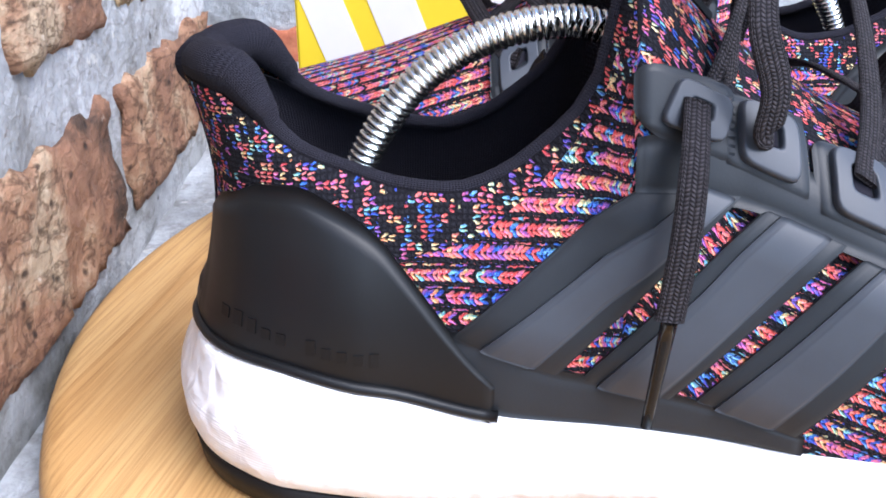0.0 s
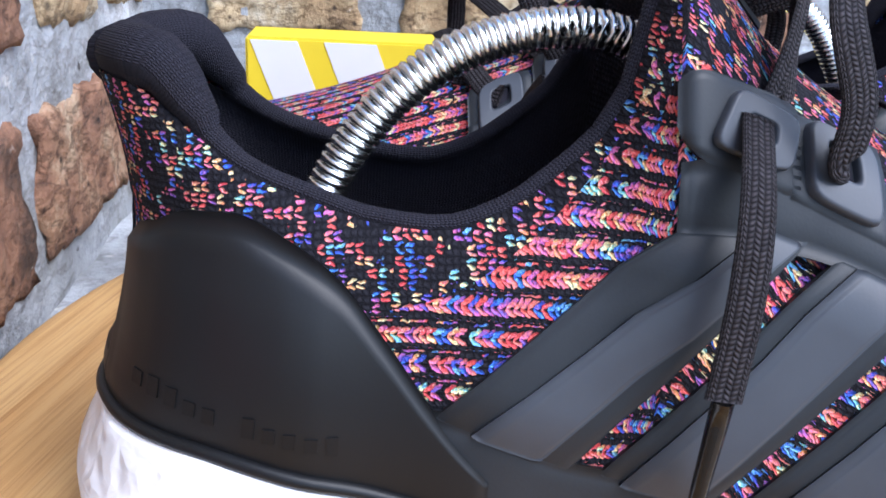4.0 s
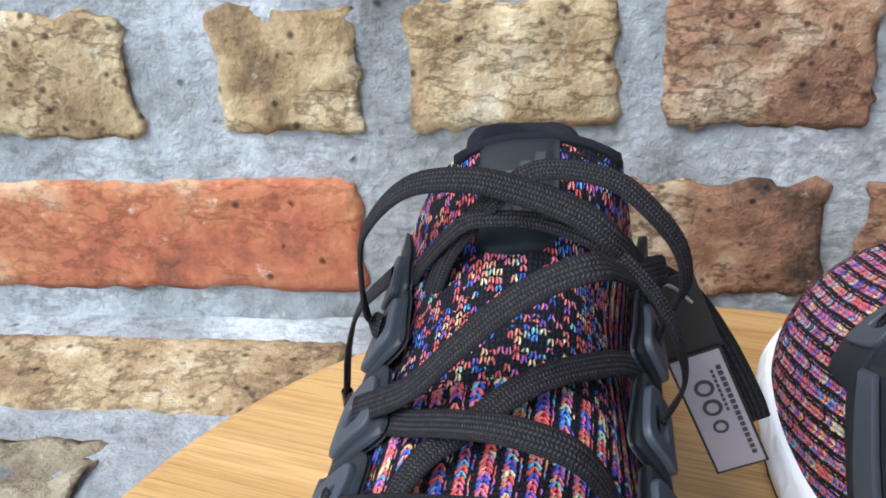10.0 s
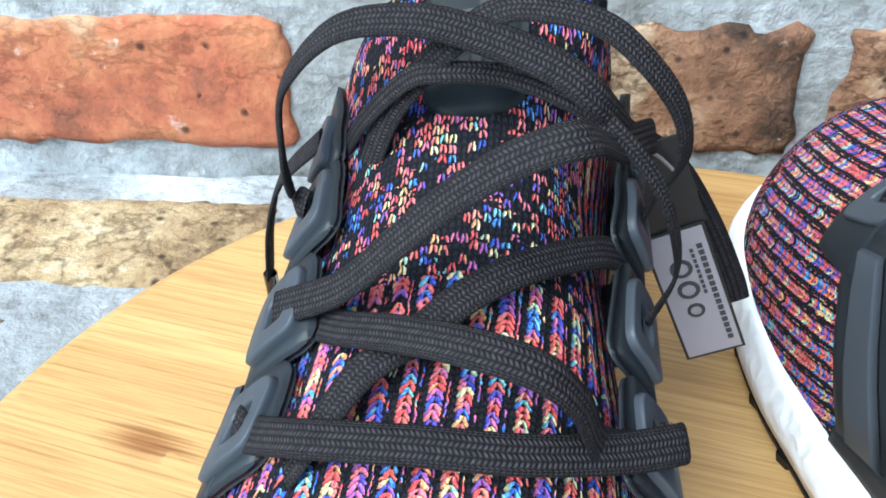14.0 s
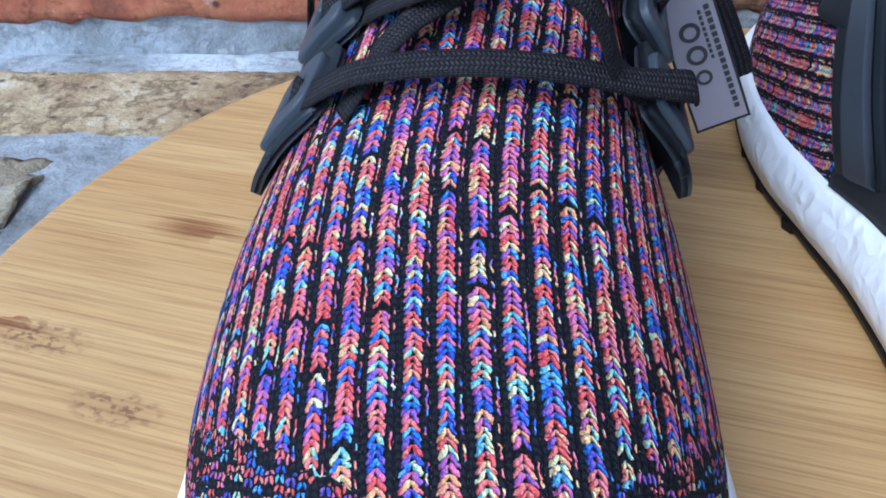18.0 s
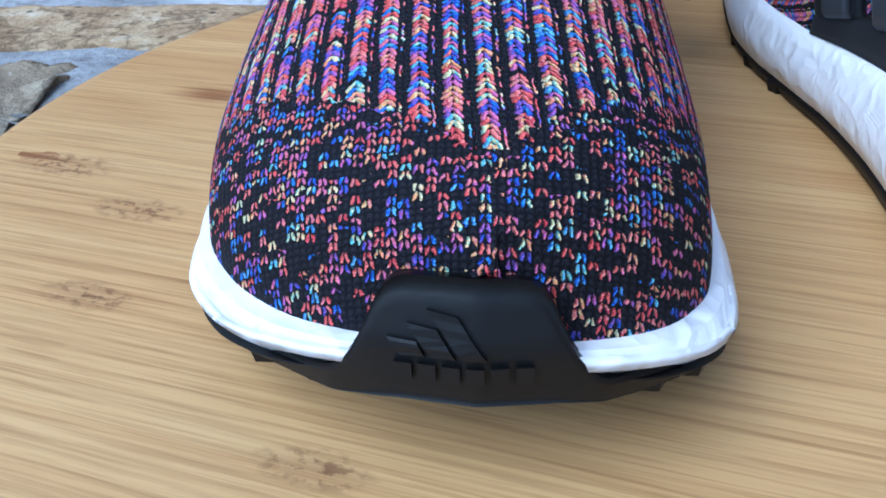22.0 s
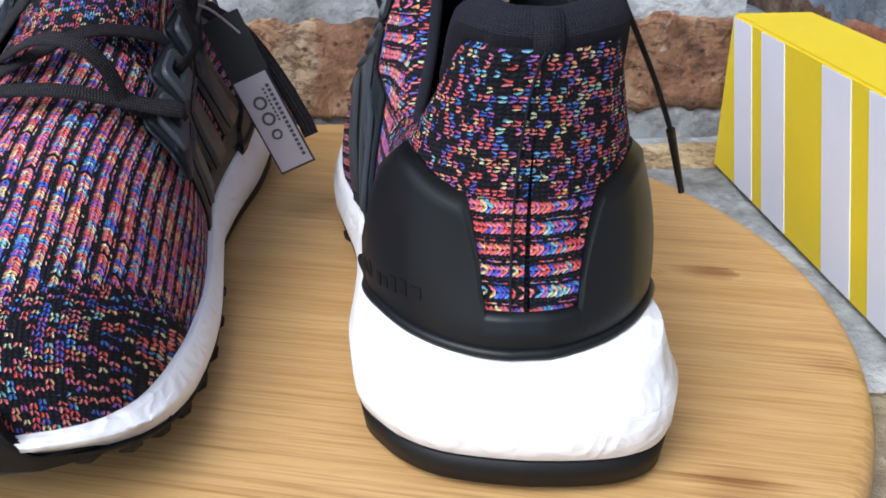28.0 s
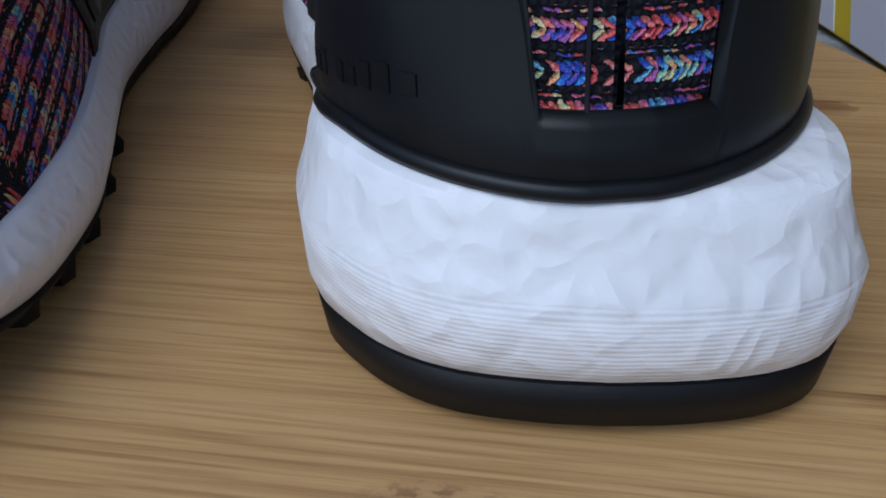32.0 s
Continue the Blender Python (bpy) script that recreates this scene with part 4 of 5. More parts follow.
def cup_mesh():
    """The heel counter, round the back, with its window."""
    n, m = 161, 16
    pts, base = [], []
    for i in range(n):
        w = 2 * i / (n - 1) - 1
        s = .0093 + .0757 * w * w
        half = abs(heel_spot(w, .062, 0).y - min(0, TAB[1]) * .35)
        k = max(0.0, min(1.0, (half - .0122) / .0044)) if s < .03 else 1
        z0, z1 = Z_BITE(s) - .0035, .0500 + (CUP_TOP(s) - .0500) * k ** .55
        for j in range(m):
            z = z0 + (z1 - z0) * j / (m - 1)
            rim = j == m - 1 or i in (0, n - 1)
            pts.append(heel_spot(w, z, .0004 if rim else cup_lift(w, z)))
            base.append(heel_spot(w, z, -.001))
    return shell(pts, n, m, base)


def rim_path():
    out = []
    for i in range(91):
        w = (2 * i / 90 - 1) * 1.0
        z = Z_BITE(.0093 + .0757 * w * w) + .0005
        out.append(heel_spot(w, z, cup_lift(w, z) + .0003 * (1 - abs(w) ** 8)))
    return out


def toe_cap_mesh():
    """Rubber bumper that climbs from the outsole over the toe."""
    n, m = 49, 12
    uc = .001
    climb = curve_fn([0, .0088, .0115, .0145, .0172, .0205, .025, .031, .05], [.0440, .0437, .0422, .0365, .0308, .0268, .0245, .0228, .0190])
    pts, base = [], []
    full = outline(-.0016, 160)
    toe = sorted([q for q in full if q[0] > .262], key=lambda q: q[1])
    for i in range(n):
        u = -.033 + .068 * i / (n - 1)
        a = max((q for q in toe if q[1] <= u), key=lambda q: q[1], default=toe[0])
        b = min((q for q in toe if q[1] > u), key=lambda q: q[1], default=toe[-1])
        k = (u - a[1]) / max(1e-6, b[1] - a[1])
        s_out = a[0] + (b[0] - a[0]) * max(0, min(1, k))
        d = abs(u - uc)
        zt = max(SPRING(s_out) + .0030, climb(d))
        zb = SPRING(s_out) - .0010
        for j in range(m):
            q = j / (m - 1)
            z = zb + (zt - zb) * q
            h = max(0, min(1, (z - zb) / .012))
            s_here = s_out - .0014 * (1 - h) ** 1.6 * min(1, max(0, (s_out - .265) / .03)) - .0035 * max(0, (d - .021) / .012)
            if z > .034:
                s_here -= (z - .034) * .30 + max(0, z - .043) * .5
            edge = q > .99
            pts.append(Vector((s_here - (.0008 if edge else 0), u, z)))
            base.append(Vector((s_here - .004, u, z - (.001 if edge else 0))))
    return shell(pts, n, m, base), pts, n, m


def tread(root):
    """Rubber lugs that show round the forefoot's edge."""
    pts = outline(.002, 60)
    for i, (s, u) in enumerate(pts):
        if s > .17 and i % 3 == 0 and abs(u) > .02:
            bm = bmesh.new()
            bmesh.ops.create_cone(bm, cap_ends=True, segments=6, radius1=.0036, radius2=.0046, depth=.0046)
            bmesh.ops.translate(bm, verts=bm.verts[:], vec=(s - .004, u * .945, SPRING(s) + .0010))
            part("tread_lug", bm, M_RUBBER, root)


def frame_ring(corners, hole, side, lift, thick, round_out=.35, round_in=.4, n=40):
    """A raised frame on the side round an open hole; corners and hole are quads of (s, z)."""
    def loop(quad, corner):
        a, b, c, d = [Vector((*q, 0)) for q in quad]
        out = []
        for i in range(n):
            t = 2 * math.pi * i / n
            x, y = math.cos(t), math.sin(t)
            k = (abs(x) ** (2 / corner) + abs(y) ** (2 / corner)) ** (-corner / 2)
            p, q = (x * k + 1) / 2, (y * k + 1) / 2
            out.append(a.lerp(b, p).lerp(d.lerp(c, p), q))
        return out
    o, h = loop(corners, round_out), loop(hole, round_in)
    rings = [(o, 0, None), (o, 0, .55), (o, .04, .9), (o, .10, 1), (o, .17, 1), (h, .17, 1), (h, .10, 1), (h, .04, .9), (h, 0, .6), (h, 0, None)]
    pts = []
    for base, k, up in rings:
        for i in range(n):
            g = base[i].lerp((h if base is o else o)[i], k)
            pts.append(cage_base(g.x, g.y, side, lift) if up is None else cage_point(g.x, g.y, side, lift + thick * up))
    return mesh_of(pts, grid_faces(len(rings), n, False, True))


def eyelet(root, k, side):
    """A raised lacing block with an open slot; a dark plate paints the hollow's shade."""
    s, z = EYELETS[k]
    ds, dz = EYE_SIZE[k]
    ds, dz, skew = ds - .0012, dz - .0012, .42

    def quad(s0, s1, z0, z1):
        return [(s + p, z + q - skew * p) for p, q in ((s0, z0), (s1, z0), (s1, z1), (s0, z1))]
    if k == 0:
        outer = [(s - ds, z - dz * .35), (s + ds * .75, z - dz - .0012), (s + ds, z + dz * .15), (s - ds * .45, z + dz + .0010)]
        inner = [(s - ds * .25, z - dz * .15), (s + ds * .38, z - dz * .42), (s + ds * .42, z + dz * .10), (s - ds * .15, z + dz * .42)]
    else:
        outer = quad(-ds, ds, -dz, dz)
        inner = quad(-ds * .42, ds * .42, -dz * .12, dz * .62)
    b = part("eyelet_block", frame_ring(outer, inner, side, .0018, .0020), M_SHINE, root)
    # no hole behind: a thin dark plate stands for the shaded depth
    part("slot_shade_plate", plate(inner, side, .0012, .0008, 8, 8, .0004, .3), M_LINING, b)


STRIPES = [[(.0800, .0475), (.0928, .0430), (.1360, .0840), (.1290, .0868)], [(.1079, .0380), (.1221, .0345), (.1578, .0758), (.1464, .0806)], [(.1362, .0330), (.1503, .0290), (.1793, .0660), (.1693, .0696)]]
BANDS = [[(.0735, .0500), (.0985, .0405), (.1385, .0850), (.1140, .0860)], [(.1040, .0395), (.1260, .0345), (.1620, .0745), (.1435, .0820)], [(.1320, .0345), (.1560, .0270), (.1855, .0630), (.1655, .0715)]]
EYELETS = [(.1255, .1025), (.1425, .0950), (.1645, .0842), (.1860, .0740)]

EYE_SIZE = [(.0092, .0072), (.0082, .0072), (.0084, .0072), (.0084, .0072)]


def eye(k, side):
    """The mouth of a lace hole."""
    s, z = EYELETS[k]
    return tuple(cage_point(s, z + (EYE_SIZE[k][1] - .0012) * .26, side, .0036))


def cage(root, side):
    c = new("cage")
    c.parent = root
    for q in BANDS:
        part("cage_band", plate(q, side, .0004, .0012, 16, 8, .0010, .06), M_CAGE, c)
    part("cage_base", band([(.062, .0345), (.09, .0290), (.12, .0260), (.158, .0222)], [(.062, .050), (.0735, .0515), (.0985, .0425), (.126, .0365), (.158, .0275)], side, .0015), M_CAGE, c)
    part("eyestay", band([(.1140, .0850), (.139, .0815), (.162, .0725), (.1935, .0600)], [(.1140, .0975), (.125, .0990), (.150, .0905), (.170, .0815), (.1935, .0700)], side, .0015, 60, 6), M_CAGE, c)
    for k, (s, z) in enumerate(EYELETS):
        ds, dz = EYE_SIZE[k]
        skew = .42
        a, b = (.0030, .0010) if k == 0 else (.0022, .0022)
        q = [(s - ds - a, z - dz - .001 + skew * (ds + a)), (s + ds + b, z - dz - .001 - skew * (ds + b)), (s + ds + b, z + dz + .0012 - skew * (ds + b)), (s - ds - a, z + dz + .0012 + skew * (ds + a) * .6)]
        part("eyestay_tab", plate(q, side, .0005, .0014, 12, 12, .001, .55 if k == 0 else .38), M_CAGE, c)
        eyelet(c, k, side)
    part("eyestay_tip", plate([(.1760, .0580), (.1940, .0560), (.1975, .0680), (.1800, .0790)], side, .0004, .0017, 14, 12, .0010, .35), M_CAGE, c)
    for q in STRIPES:
        part("raised_stripe", plate(q, side, .0013, .0022, 16, 8, .0016, .05), M_SHINE, c)
    return c


def coil(root):
    """Steel coil of the shoe tree: it bows from the heel up and under the tongue."""
    path = smooth_path([(.036, .003, .050), (.043, .003, .064), (.0508, .003, .0775), (.057, .003, .0890), (.0644, .003, .0990), (.073, .003, .1065), (.0835, .002, .1120), (.097, 0, .1150), (.111, -.002, .1142), (.124, -.003, .108), (.14, -.003, .095)], 700)
    turns, v = 0.0, []
    pitch, cr = .0019, .0035
    for i, p in enumerate(path):
        t = (path[min(i + 1, len(path) - 1)] - path[max(i - 1, 0)]).normalized()
        side = Vector((0, 1, 0))
        nrm = side.cross(t).normalized()
        if i:
            turns += (p - path[i - 1]).length / pitch
        a = 2 * math.pi * turns
        v.append((p, t, side, nrm, a))
    fine = []
    for i in range(len(v) - 1):
        p, t, side, nrm, a = v[i]
        p2, a2 = v[i + 1][0], v[i + 1][4]
        steps = max(1, int((a2 - a) / .45))
        for k in range(steps):
            q, an = p.lerp(p2, k / steps), a + (a2 - a) * k / steps
            fine.append(q + side * (math.cos(an) * cr) + nrm * (math.sin(an) * cr))
    tree = new("shoe_tree")
    tree.matrix_world = root.matrix_world.copy()
    part("coil", tube(fine, .00098, 6, uvs=False), M_STEEL, tree, "bright steel coil")
    part("core", tube(path[::8], .0027, 8, uvs=False), M_AGLET, tree)
    tagged(tree, "bowed shoe tree of bright coiled steel spring inside a shoe", "shoe tree", "pair of shoe trees")


def letters(root):
    """A line of small raised marks on the heel counter."""
    word = [.75, .8, .75, .7, .75, 0, .8, .72, .72, .7, .75]
    for k, h in enumerate(word):
        if not h:
            continue
        s0 = .0195 + k * .0035
        z0 = .0500 - .0064 * k / 10
        z1 = z0 + .0040 * h + (.0008 if k in (1, 2, 6, 10) else 0)
        quad = []
        for s, z in ((s0, z0), (s0 + .0021, z0), (s0 + .0021, z1), (s0, z1)):
            w = math.sqrt((s - .0093) / .0757)
            quad.append((w, z))
        outer = [heel_spot(w, z, cup_lift(w, z) + .0003) for w, z in quad]
        inner = [heel_spot(w, z, cup_lift(w, z) - .0006) for w, z in quad]
        part("raised_mark", mesh_of(outer + inner, [(0, 1, 2, 3), (7, 6, 5, 4), (0, 4, 5, 1), (1, 5, 6, 2), (2, 6, 7, 3), (3, 7, 4, 0)], False), M_RUBBER, root)


def tongue_patch(root):
    pts, base = [], []
    n, m = 22, 12
    for i in range(n):
        k = i / (n - 1)
        s = .1150 + .0225 * k
        half = .0105 * (1 if k < .8 else math.sqrt(max(0.02, 1 - ((k - .8) / .2) ** 2)))
        for j in range(m):
            u = U_MID(s) + .0042 + half * (2 * j / (m - 1) - 1)
            rim = i in (0, n - 1) or j in (0, m - 1)
            pts.append(on_top(s, u, .0004 if rim else .0012))
            base.append(on_top(s, u, -.0008))
    p = part("tongue_patch", shell(pts, n, m, base), M_PATCH, root, "smooth dark rubber patch")
    for k in range(3):
        a = U_MID(.125) + .0087 - k * .0038
        quad = []
        for s, u in ((.1275, a), (.1275, a - .0026), (.1225 - k * .0016, a - .0040), (.1225 - k * .0016, a - .0014)):
            quad.append(on_top(s, u, .0015))
        v = quad + [q - Vector((0, 0, .001)) for q in quad]
        part("printed_bar", mesh_of(v, [(0, 1, 2, 3), (7, 6, 5, 4), (0, 4, 5, 1), (1, 5, 6, 2), (2, 6, 7, 3), (3, 7, 4, 0)], False), M_CAGE, p)
    for k in range(5):
        a = U_MID(.13) + .0100 - k * .0026
        quad = [on_top(s, u, .0015) for s, u in ((.1315, a), (.1315, a - .0019), (.1293, a - .0019), (.1293, a))]
        v = quad + [q - Vector((0, 0, .001)) for q in quad]
        part("printed_bar", mesh_of(v, [(0, 1, 2, 3), (7, 6, 5, 4), (0, 4, 5, 1), (1, 5, 6, 2), (2, 6, 7, 3), (3, 7, 4, 0)], False), M_CAGE, p)


def toe_marks(root, pts, n, m):
    """Three slanted bars and a row of small marks moulded on the toe cap."""
    def at(u, z):
        i = max(0, min(n - 1, int(round((u + .033) / .068 * (n - 1)))))
        col = pts[i * m:(i + 1) * m]
        a = min(range(m), key=lambda j: abs(col[j].z - z))
        b = min(m - 1, a + 1) if col[a].z < z else max(0, a - 1)
        k = 0 if abs(col[b].z - col[a].z) < 1e-7 else (z - col[a].z) / (col[b].z - col[a].z)
        s = col[a].x + (col[b].x - col[a].x) * max(0, min(1, k))
        return Vector((s, u, z))
    quads = []
    for k in range(3):
        # the bars rise from the outer to the inner side
        u0 = .0100 - k * .0046
        h = .0035 + k * .0029
        quads.append([(u0, .0325), (u0 - .0036, .0325), (u0 - .0036 + h * .55 - .0008, .0325 + h * .72), (u0 + h * .55, .0325 + h * .8)])
    for k in range(6):
        u0 = .0112 - k * .0036
        quads.append([(u0, .0277), (u0 - .0027, .0277), (u0 - .0027, .0310), (u0, .0310)])
    for q in quads:
        rows = 7
        outer, inner = [], []
        for j in range(rows):
            k = j / (rows - 1)
            for e0, e1 in ((0, 3), (1, 2)):
                p = at(q[e0][0] + (q[e1][0] - q[e0][0]) * k, q[e0][1] + (q[e1][1] - q[e0][1]) * k)
                outer.append(p + Vector((.0009, 0, .0004)))
                inner.append(p - Vector((.0012, 0, .0004)))
        g = 2 * rows
        f = [(2 * j, 2 * j + 1, 2 * j + 3, 2 * j + 2) for j in range(rows - 1)]
        f += [(g + 2 * j + 2, g + 2 * j + 3, g + 2 * j + 1, g + 2 * j) for j in range(rows - 1)]
        f += [(2 * j, 2 * j + 2, g + 2 * j + 2, g + 2 * j) for j in range(rows - 1)] + [(2 * j + 3, 2 * j + 1, g + 2 * j + 1, g + 2 * j + 3) for j in range(rows - 1)]
        f += [(1, 0, g, g + 1), (g - 2, g - 1, 2 * g - 1, 2 * g - 2)]
        part("raised_mark", mesh_of(outer + inner, f, False), M_RUBBER, root)


def aglet(root, a, b):
    path = [Vector(a).lerp(Vector(b), i / 6) for i in range(7)]
    return part("aglet", tube(path, lambda k: .0013 + .0006 * (1 - k), 8, uvs=False), M_AGLET, root, "shiny black lace end")


UP, FRONT = (0, 0, 1), (.5, 0, .8)


def common_laces(root):
    L = [([eye(3, 1), (.190, .0390, .0790), (.199, .0250, .0885), (.202, .006, .0915), (.202, -.0104, .0905), (.1955, -.027, .0845), (.1885, -.0395, .0800), eye(3, -1)], [(.3, .9, .4), (.3, .7, .7), (.3, .3, .9), (.3, .1, .9), (.3, -.2, .9), (.3, -.4, .8), (.3, -.8, .5), (.2, -.9, .3)]),
         ([(.199, .0300, .0790), (.1958, .0245, .0865), (.1874, .0177, .0928), (.1814, .008, .0972), (.1746, -.0006, .1010), (.168, -.0107, .1025), (.157, -.0245, .0985), (.150, -.0320, .0920)], [(.3, .8, .5), (.3, .6, .7), (.3, .3, .9), (.3, .1, .9), (.3, 0, .9), (.3, -.2, .9), (.3, -.5, .8), (.3, -.9, .3)]),
         ([(.1640, .0330, .0850), (0.1757, 0.0235, 0.0930), (0.1846, 0.0115, 0.1000), (0.1935, -0.0017, 0.1055), (0.1965, -0.0134, 0.1035), (0.1961, -0.0200, 0.0960), (0.1953, -0.0241, 0.0860), (.1900, -.0320, .0790)], [(.3, .8, .5), (.3, .5, .8), (.4, .2, .9), (.4, 0, .9), (.4, -.3, .9), (.3, -.6, .7), (.3, -.8, .4), (.3, -.9, .3)]),
         ([eye(2, 1), (0.1714, 0.0237, 0.0990), (0.1732, 0.0123, 0.1110), (0.1737, 0.0022, 0.1210), (0.1740, -0.0089, 0.1290), (0.1725, -0.0195, 0.1320), (0.1556, -0.0268, 0.1210), (0.1340, -0.0365, 0.1120), eye(0, -1)], [(.3, .9, .4), (.4, .8, .5), (.5, .5, .7), (.5, .2, .8), (.5, 0, .8), (.5, -.2, .8), (.4, -.5, .8), (.3, -.9, .4), (.2, -1, .1)])]
    for k, u in L:
        part("lace", lace(k, u), M_LACE, root)


def shoe(m, mirrored, label, tall=1.0, tab=0.0, sway=0.0):
    TAB[:] = tab, sway
    at_height.cache_clear()
    root = new("running_shoe")
    part("midsole", sole_loft([(lambda s: .004 + IN_LOW(s), lambda s: SPRING(s) + OUT_H(s) - .001), (lambda s: .0008 + IN_LOW(s) * .6, lambda s: SPRING(s) + OUT_H(s) + .0006), (lambda s: -.0006 + IN_LOW(s) * .2, lambda s: SPRING(s) + OUT_H(s) + .005),
                               (-.0010, lambda s: SPRING(s) * .4 + Z_BITE(s) * .6), (lambda s: .0002 + .0012 * max(0, 1 - s / .09), lambda s: SPRING(s) * .3 + Z_BITE(s) * .7), (lambda s: .0007 + .0038 * max(0, 1 - s / .09), lambda s: Z_BITE(s) - .005), (lambda s: min(INSET(s), .006) * .55 + .0018 * max(0, 1 - s / .09), lambda s: Z_BITE(s) - .0012), (lambda s: min(INSET(s), .0055) + .0025, Z_BITE)]), M_WHITE, root, "white pebbled foam midsole")
    out = part("outsole", sole_loft([(lambda s: .007 + IN_LOW(s) + .003 * max(0, 1 - s / .05), SPRING), (lambda s: .0018 + .0012 * max(0, (s - .2) / .1), lambda s: SPRING(s) + .0012 + .001 * max(0, 1 - s / .05)), (lambda s: .0006 - .0004 * max(0, (s - .2) / .1), lambda s: SPRING(s) + OUT_H(s)), (lambda s: .006 + IN_LOW(s), lambda s: SPRING(s) + OUT_H(s) + .0004)]), M_RUBBER, root, "black rubber outsole")
    tread(out)
    up = part("knit_upper", upper_mesh(), M_KNIT, root, "multicolour space-dyed knit upper")
    part("lining", lining_mesh(), M_LINING, root)
    part("insole", footbed_mesh(), M_LINING, root)
    loop = collar_loop()
    part("collar_rim", tube([q for q, r in loop], lambda k: loop[min(len(loop) - 1, int(round(k * (len(loop) - 1))))][1], 14, closed=True), M_LINING, root, "padded black collar edge")
    cup = part("heel_counter", cup_mesh(), M_CUP, root, "satin black moulded heel counter")
    part("counter_lip", tube(rim_path(), .0015, 8, uvs=False), M_CUP, cup)
    letters(cup)
    part("heel_seam", tube([Vector(upper_point(.0093, v, 1)) + Vector((-.0004, 0, 0)) for v in [.1 + .85 * i / 20 for i in range(21)]], .0004, 6, uvs=False), M_LINING, up)
    for side in (1, -1):
        cage(root, side)
    me, pts, n, mm = toe_cap_mesh()
    cap = part("toe_cap", me, M_RUBBER, root, "black rubber toe bumper")
    toe_marks(cap, pts, n, mm)
    tongue_patch(root)
    common_laces(root)
    flip = Matrix(((0, 1 if mirrored else -1, 0, 0), (-1, 0, 0, 0), (0, 0, 1, 0), (0, 0, 0, 1)))
    root.matrix_world = m @ flip @ Matrix.Diagonal((1, 1, tall, 1))
    coil(root)
    return tagged(root, label, "shoe", "pair of running shoes")


right = shoe(pose(.027, .178, 0), False, "multicolour knit running shoe, untied flat laces, paper tag, on bamboo board", 1.0, 0.0, .008)
left = shoe(pose(.1685, -.1140, 0, 0, 0, 179.3), True, "multicolour knit running shoe with loose looped laces on bamboo board", 1.05, .009, -.004)

# laces of the right shoe: two wide loops before the tongue, a strand that runs under them to the inner side, and an end that hangs outside
for k, u, w in (([eye(1, 1), (.1410, .0392, .1000), (.1408, .0402, .1095), (.1362, .0395, .1225), (.1387, .0275, .1358), (.1417, .0120, .1393), (.1443, -.0017, .1373), (.1485, -.0154, .1332), (.1510, -.0235, .1275), (.145, -.030, .118), (.136, -.033, .109)],
                 [(.3, .8, .3), (.2, .95, .1), (.2, .95, .1), (.2, .9, .3), (.4, .6, .7), (.6, .1, .8), (.7, 0, .7), (.7, -.1, .7), (.6, -.3, .7), (.5, -.5, .6), (.3, -.9, .3)], .0037),
                ([(.1345, .0265, .0930), (.1368, .0248, .0990), (.1385, .0181, .1170), (.1405, .0115, .1270), (.1415, .0040, .1350), (.1405, -.0065, .1412), (.1445, -.0220, .1405), (.1483, -.0314, .1344), (.1490, -.0385, .1247), (.1493, -.0400, .1146), (.1450, -.0375, .1060), eye(1, -1)],
                 [(.5, .6, .3), (.6, .6, .3), (.7, .5, .4), (.7, .3, .6), (.6, .2, .8), (.5, 0, .9), (.5, -.2, .9), (.5, -.5, .7), (.5, -.8, .3), (.5, -.8, 0), (.5, -.8, -.2), (.3, -.9, .1)], .0033),
                ([(.1290, .0300, .1030), (.1355, .0235, .1150), (.1415, .0135, .1270), (.1441, .0060, .1300), (.1435, -.0067, .1290), (.1500, -.0205, .1262), (.1555, -.0289, .1210), (.1600, -.0342, .1155), (.1612, -.0380, .1066), (.1590, -.0400, .0945), eye(2, -1)],
                 [(.5, .6, .4), (.6, .5, .5), (.7, .3, .6), (.7, .1, .7), (.7, 0, .7), (.7, -.1, .7), (.6, -.4, .7), (.5, -.7, .4), (.4, -.9, .1), (.3, -.9, 0), (.2, -.9, .1)], .0023)):
    part("lace", lace(k, u, 72, w), M_LACE, right)
part("lace_end", lace([eye(0, 1), (.1238, .0462, .0935), (.1222, .0515, .0790), (.1200, .0545, .0620)], [(.2, .9, .3), (.1, .95, .3), (0, 1, .2), (0, 1, .1)], 40, .0034), M_LACE, right)
aglet(right, (.1200, .0545, .0620), (.1178, .0550, .0345))

# laces of the left shoe: upright loops and two free ends
for k, u in (([(.143, .034, .095), (.152, .042, .112), (.158, .034, .128), (.150, .016, .137), (.142, -.004, .134), (.136, -.022, .118), (.132, -.033, .103)], [(.3, .9, .1), (.3, .9, .3), (.3, .5, .8), (.4, .1, .9), (.5, -.1, .8), (.4, -.5, .7), (.3, -.9, .3)]),
             ([(.141, -.036, .093), (.150, -.043, .110), (.156, -.034, .128), (.152, -.014, .139), (.146, .008, .134), (.140, .024, .118), (.132, .033, .104)], [(.3, -.9, .1), (.3, -.9, .3), (.3, -.5, .8), (.4, -.1, .9), (.5, .1, .8), (.4, .5, .7), (.3, .9, .3)]),
             ([(.163, .034, .084), (.178, .040, .105), (.186, .028, .124), (.176, .008, .130), (.164, -.016, .116), (.160, -.030, .090)], [(.3, .9, .1), (.3, .9, .3), (.3, .5, .8), (.4, 0, .9), (.5, -.4, .8), (.4, -.8, .4)])):
    part("lace", lace(k, u, 60), M_LACE, left)
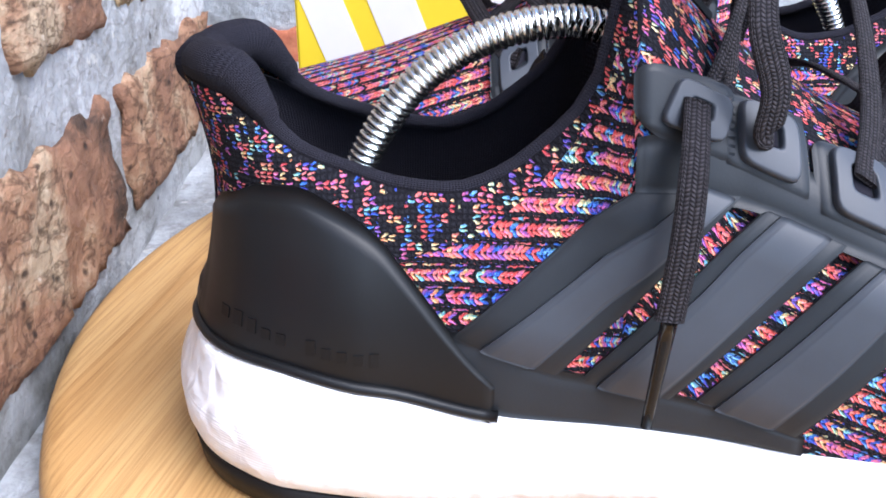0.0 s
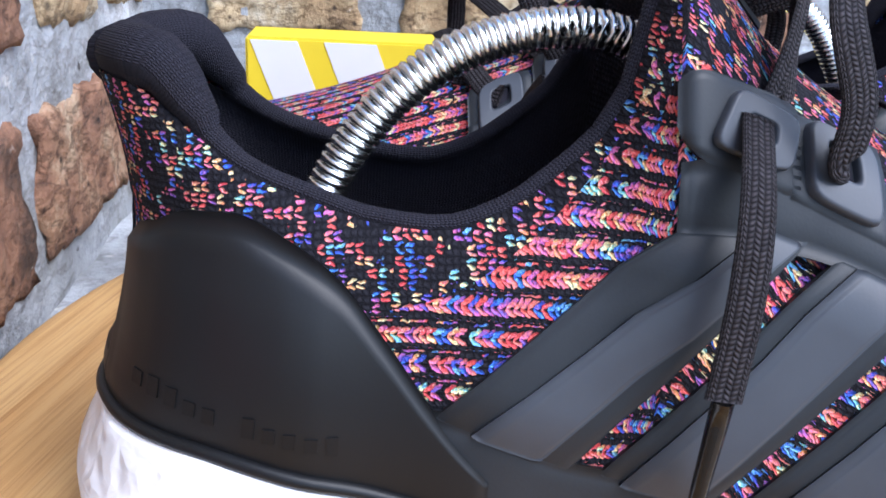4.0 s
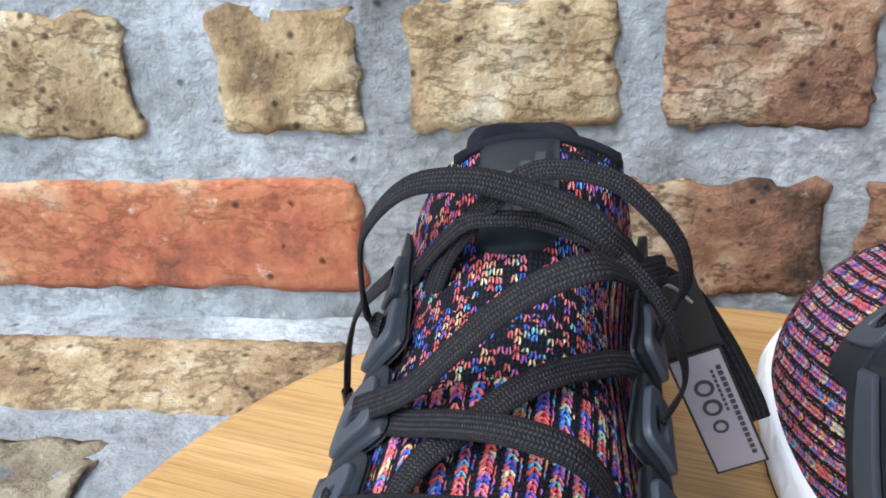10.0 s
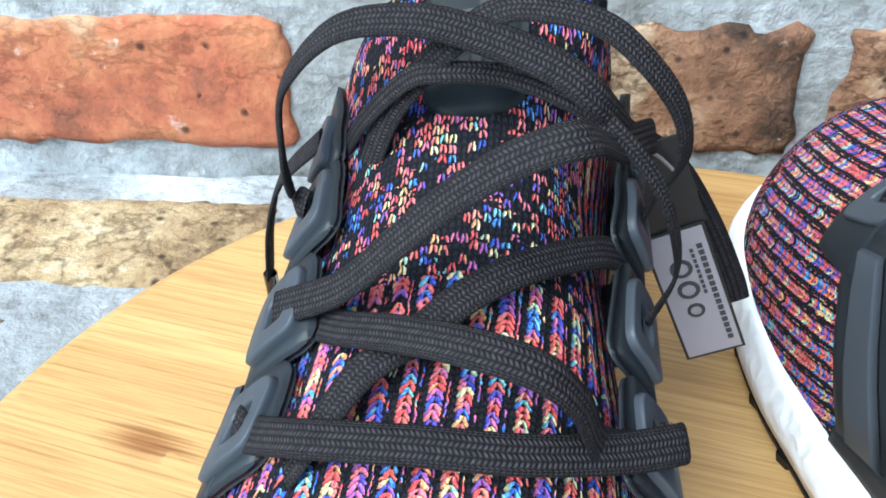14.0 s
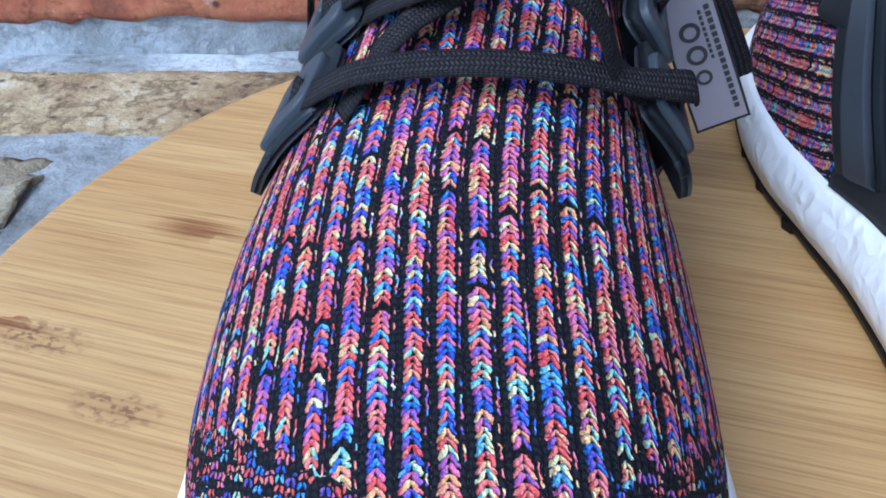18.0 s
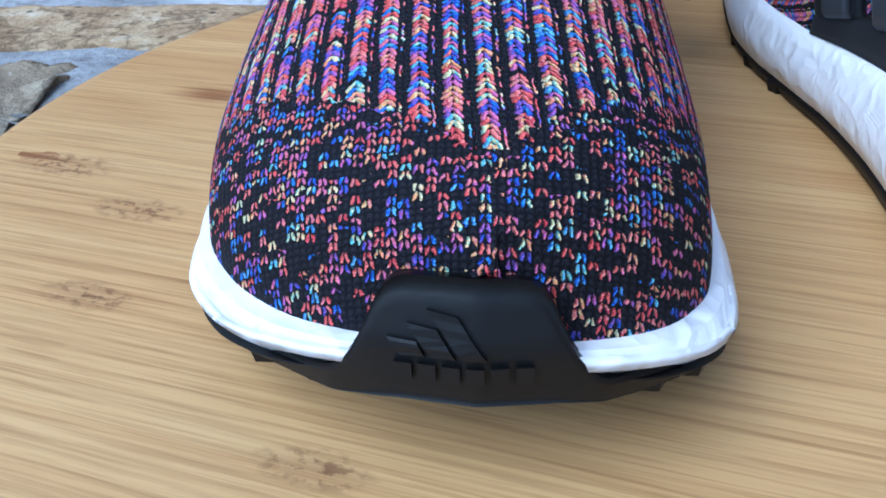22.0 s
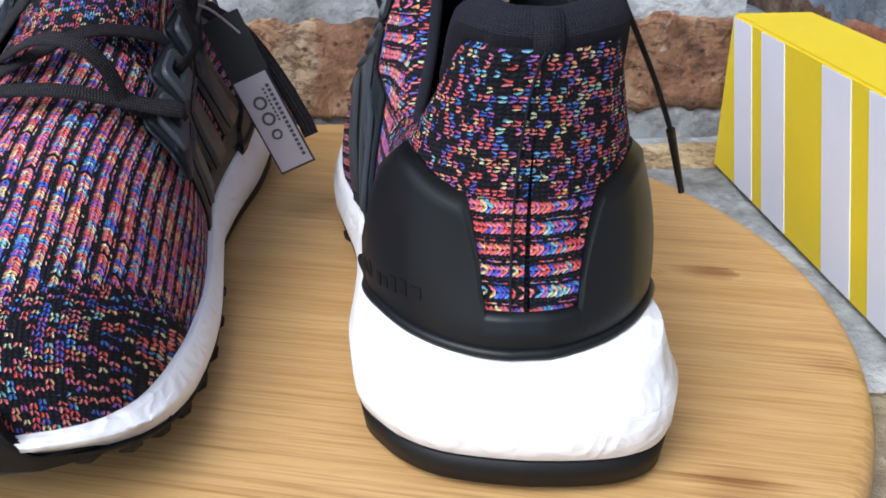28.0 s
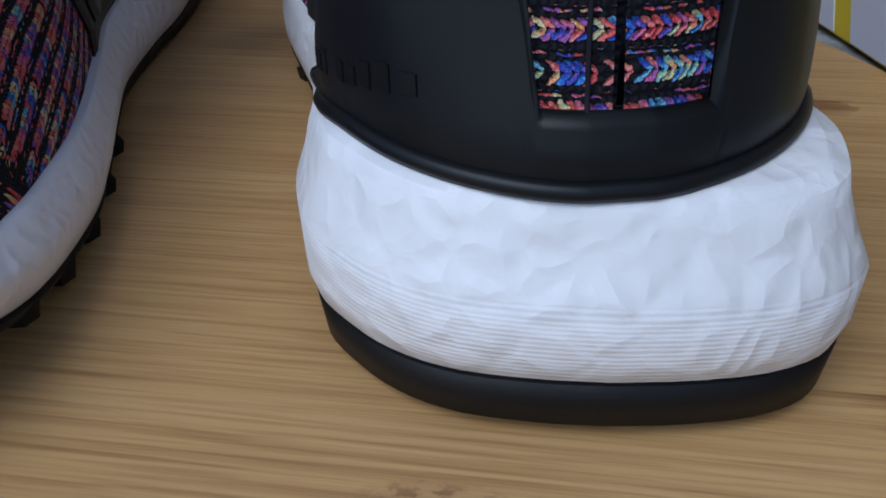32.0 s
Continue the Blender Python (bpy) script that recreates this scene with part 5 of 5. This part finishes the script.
part("lace_end", lace([(.122, .032, .104), (.140, .034, .120), (.170, .030, .128), (.2005, .0255, .1335)], [(.3, .8, .4), (.2, .6, .8), (.1, .3, .9), (.1, .2, .9)], 40, .0019), M_LACE, left)
aglet(left, (.2005, .0255, .1335), (.2248, .0229, .1468))
part("lace_end", lace([(.122, -.032, .104), (.128, -.042, .112), (.134, -.050, .101), (.137, -.064, .075), (.139, -.073, .055)], [(.3, -.8, .4), (.2, -.6, .8), (.2, -.9, .4), (.1, -.9, .4), (.1, -.9, .3)], 48, .0030), M_LACE, left)
aglet(left, (.139, -.073, .055), (.141, -.081, .029))


# ---- paper tag that hangs from the right shoe's laces ----
def paper_tag():
    root = new("paper_tag")
    a, b = Vector((.0684, .070, .0673)), Vector((.0862, .070, .026))
    down = (b - a).normalized()
    across = (Vector((.1024, .070, .0208)) - b)
    across = (across - down * across.dot(down)).normalized()
    face = Vector((0, -1, 0))

    def slab(name, quad, mat, parent, lift=0.0, thick=.0005, label=""):
        o = [a + across * x + down * y + face * lift for x, y in quad]
        i = [p - face * thick for p in o]
        n = len(o)
        return part(name, mesh_of(o + i, [tuple(range(n)), tuple(range(2 * n - 1, n - 1, -1))] + [(k, n + k, n + (k + 1) % n, (k + 1) % n) for k in range(n)], False), mat, parent, label)
    card = slab("card", [(0, 0), (.0165, 0), (.0165, .0450), (0, .0450)], M_TAGBLACK, root)
    slab("print_field", [(.0008, .0008), (.0157, .0008), (.0157, .0440), (.0008, .0440)], M_TAG, card, .0003, .0006, "pale printed field")
    for k, r in enumerate((.0030, .0030, .0024)):
        cx, cy = .0072, .0125 + k * .0075
        ring = []
        n = 20
        ring = [(cx + r * q * math.cos(2 * math.pi * j / n), cy + r * q * math.sin(2 * math.pi * j / n)) for j in range(n) for q in (1, .62)]
        v = [a + across * x + down * y + face * .0006 for x, y in ring] + [a + across * x + down * y for x, y in ring]
        m = len(ring)
        f = [(2 * j, 2 * ((j + 1) % n), 2 * ((j + 1) % n) + 1, 2 * j + 1) for j in range(n)]
        f += [(2 * j, m + 2 * j, m + 2 * ((j + 1) % n), 2 * ((j + 1) % n)) for j in range(n)]
        part("printed_ring", mesh_of(v, f, False), M_INK, card)
    for k in range(16):
        y = .006 + k * .0022
        slab("printed_mark", [(.0128, y), (.0143, y), (.0143, y + .0014), (.0128, y + .0014)], M_INK, card, .0006, .0006)
    for k in range(9):
        y = .007 + k * .0018
        slab("printed_mark", [(.0108, y), (.0117, y), (.0117, y + .0011), (.0108, y + .0011)], M_INK, card, .0006, .0006)
    slab("folded_top", [(.001, -.026), (.0175, -.026), (.0172, .0004), (0, .0004)], M_TAGBLACK, root, -.0008, .0008)
    strap = [Vector((.0600, .074, .098)), Vector((.074, .076, .088)), Vector((.086, .078, .070)), Vector((.096, .079, .050)), Vector((.0995, .0795, .041))]
    part("black_strap", tube(smooth_path(strap, 30), .0034, 10, flat=.12, up=[Vector((.1, -1, .1))] * 33), M_LACE, root)
    part("loop_string", tube(smooth_path([(.062, .050, .104), (.066, .058, .100), (.070, .066, .094), (.0745, .0693, .0885)], 20), .0005, 6, uvs=False), M_TAG, root)
    return tagged(root, "small pale printed swing tag on a black folded card", "tag")


paper_tag()
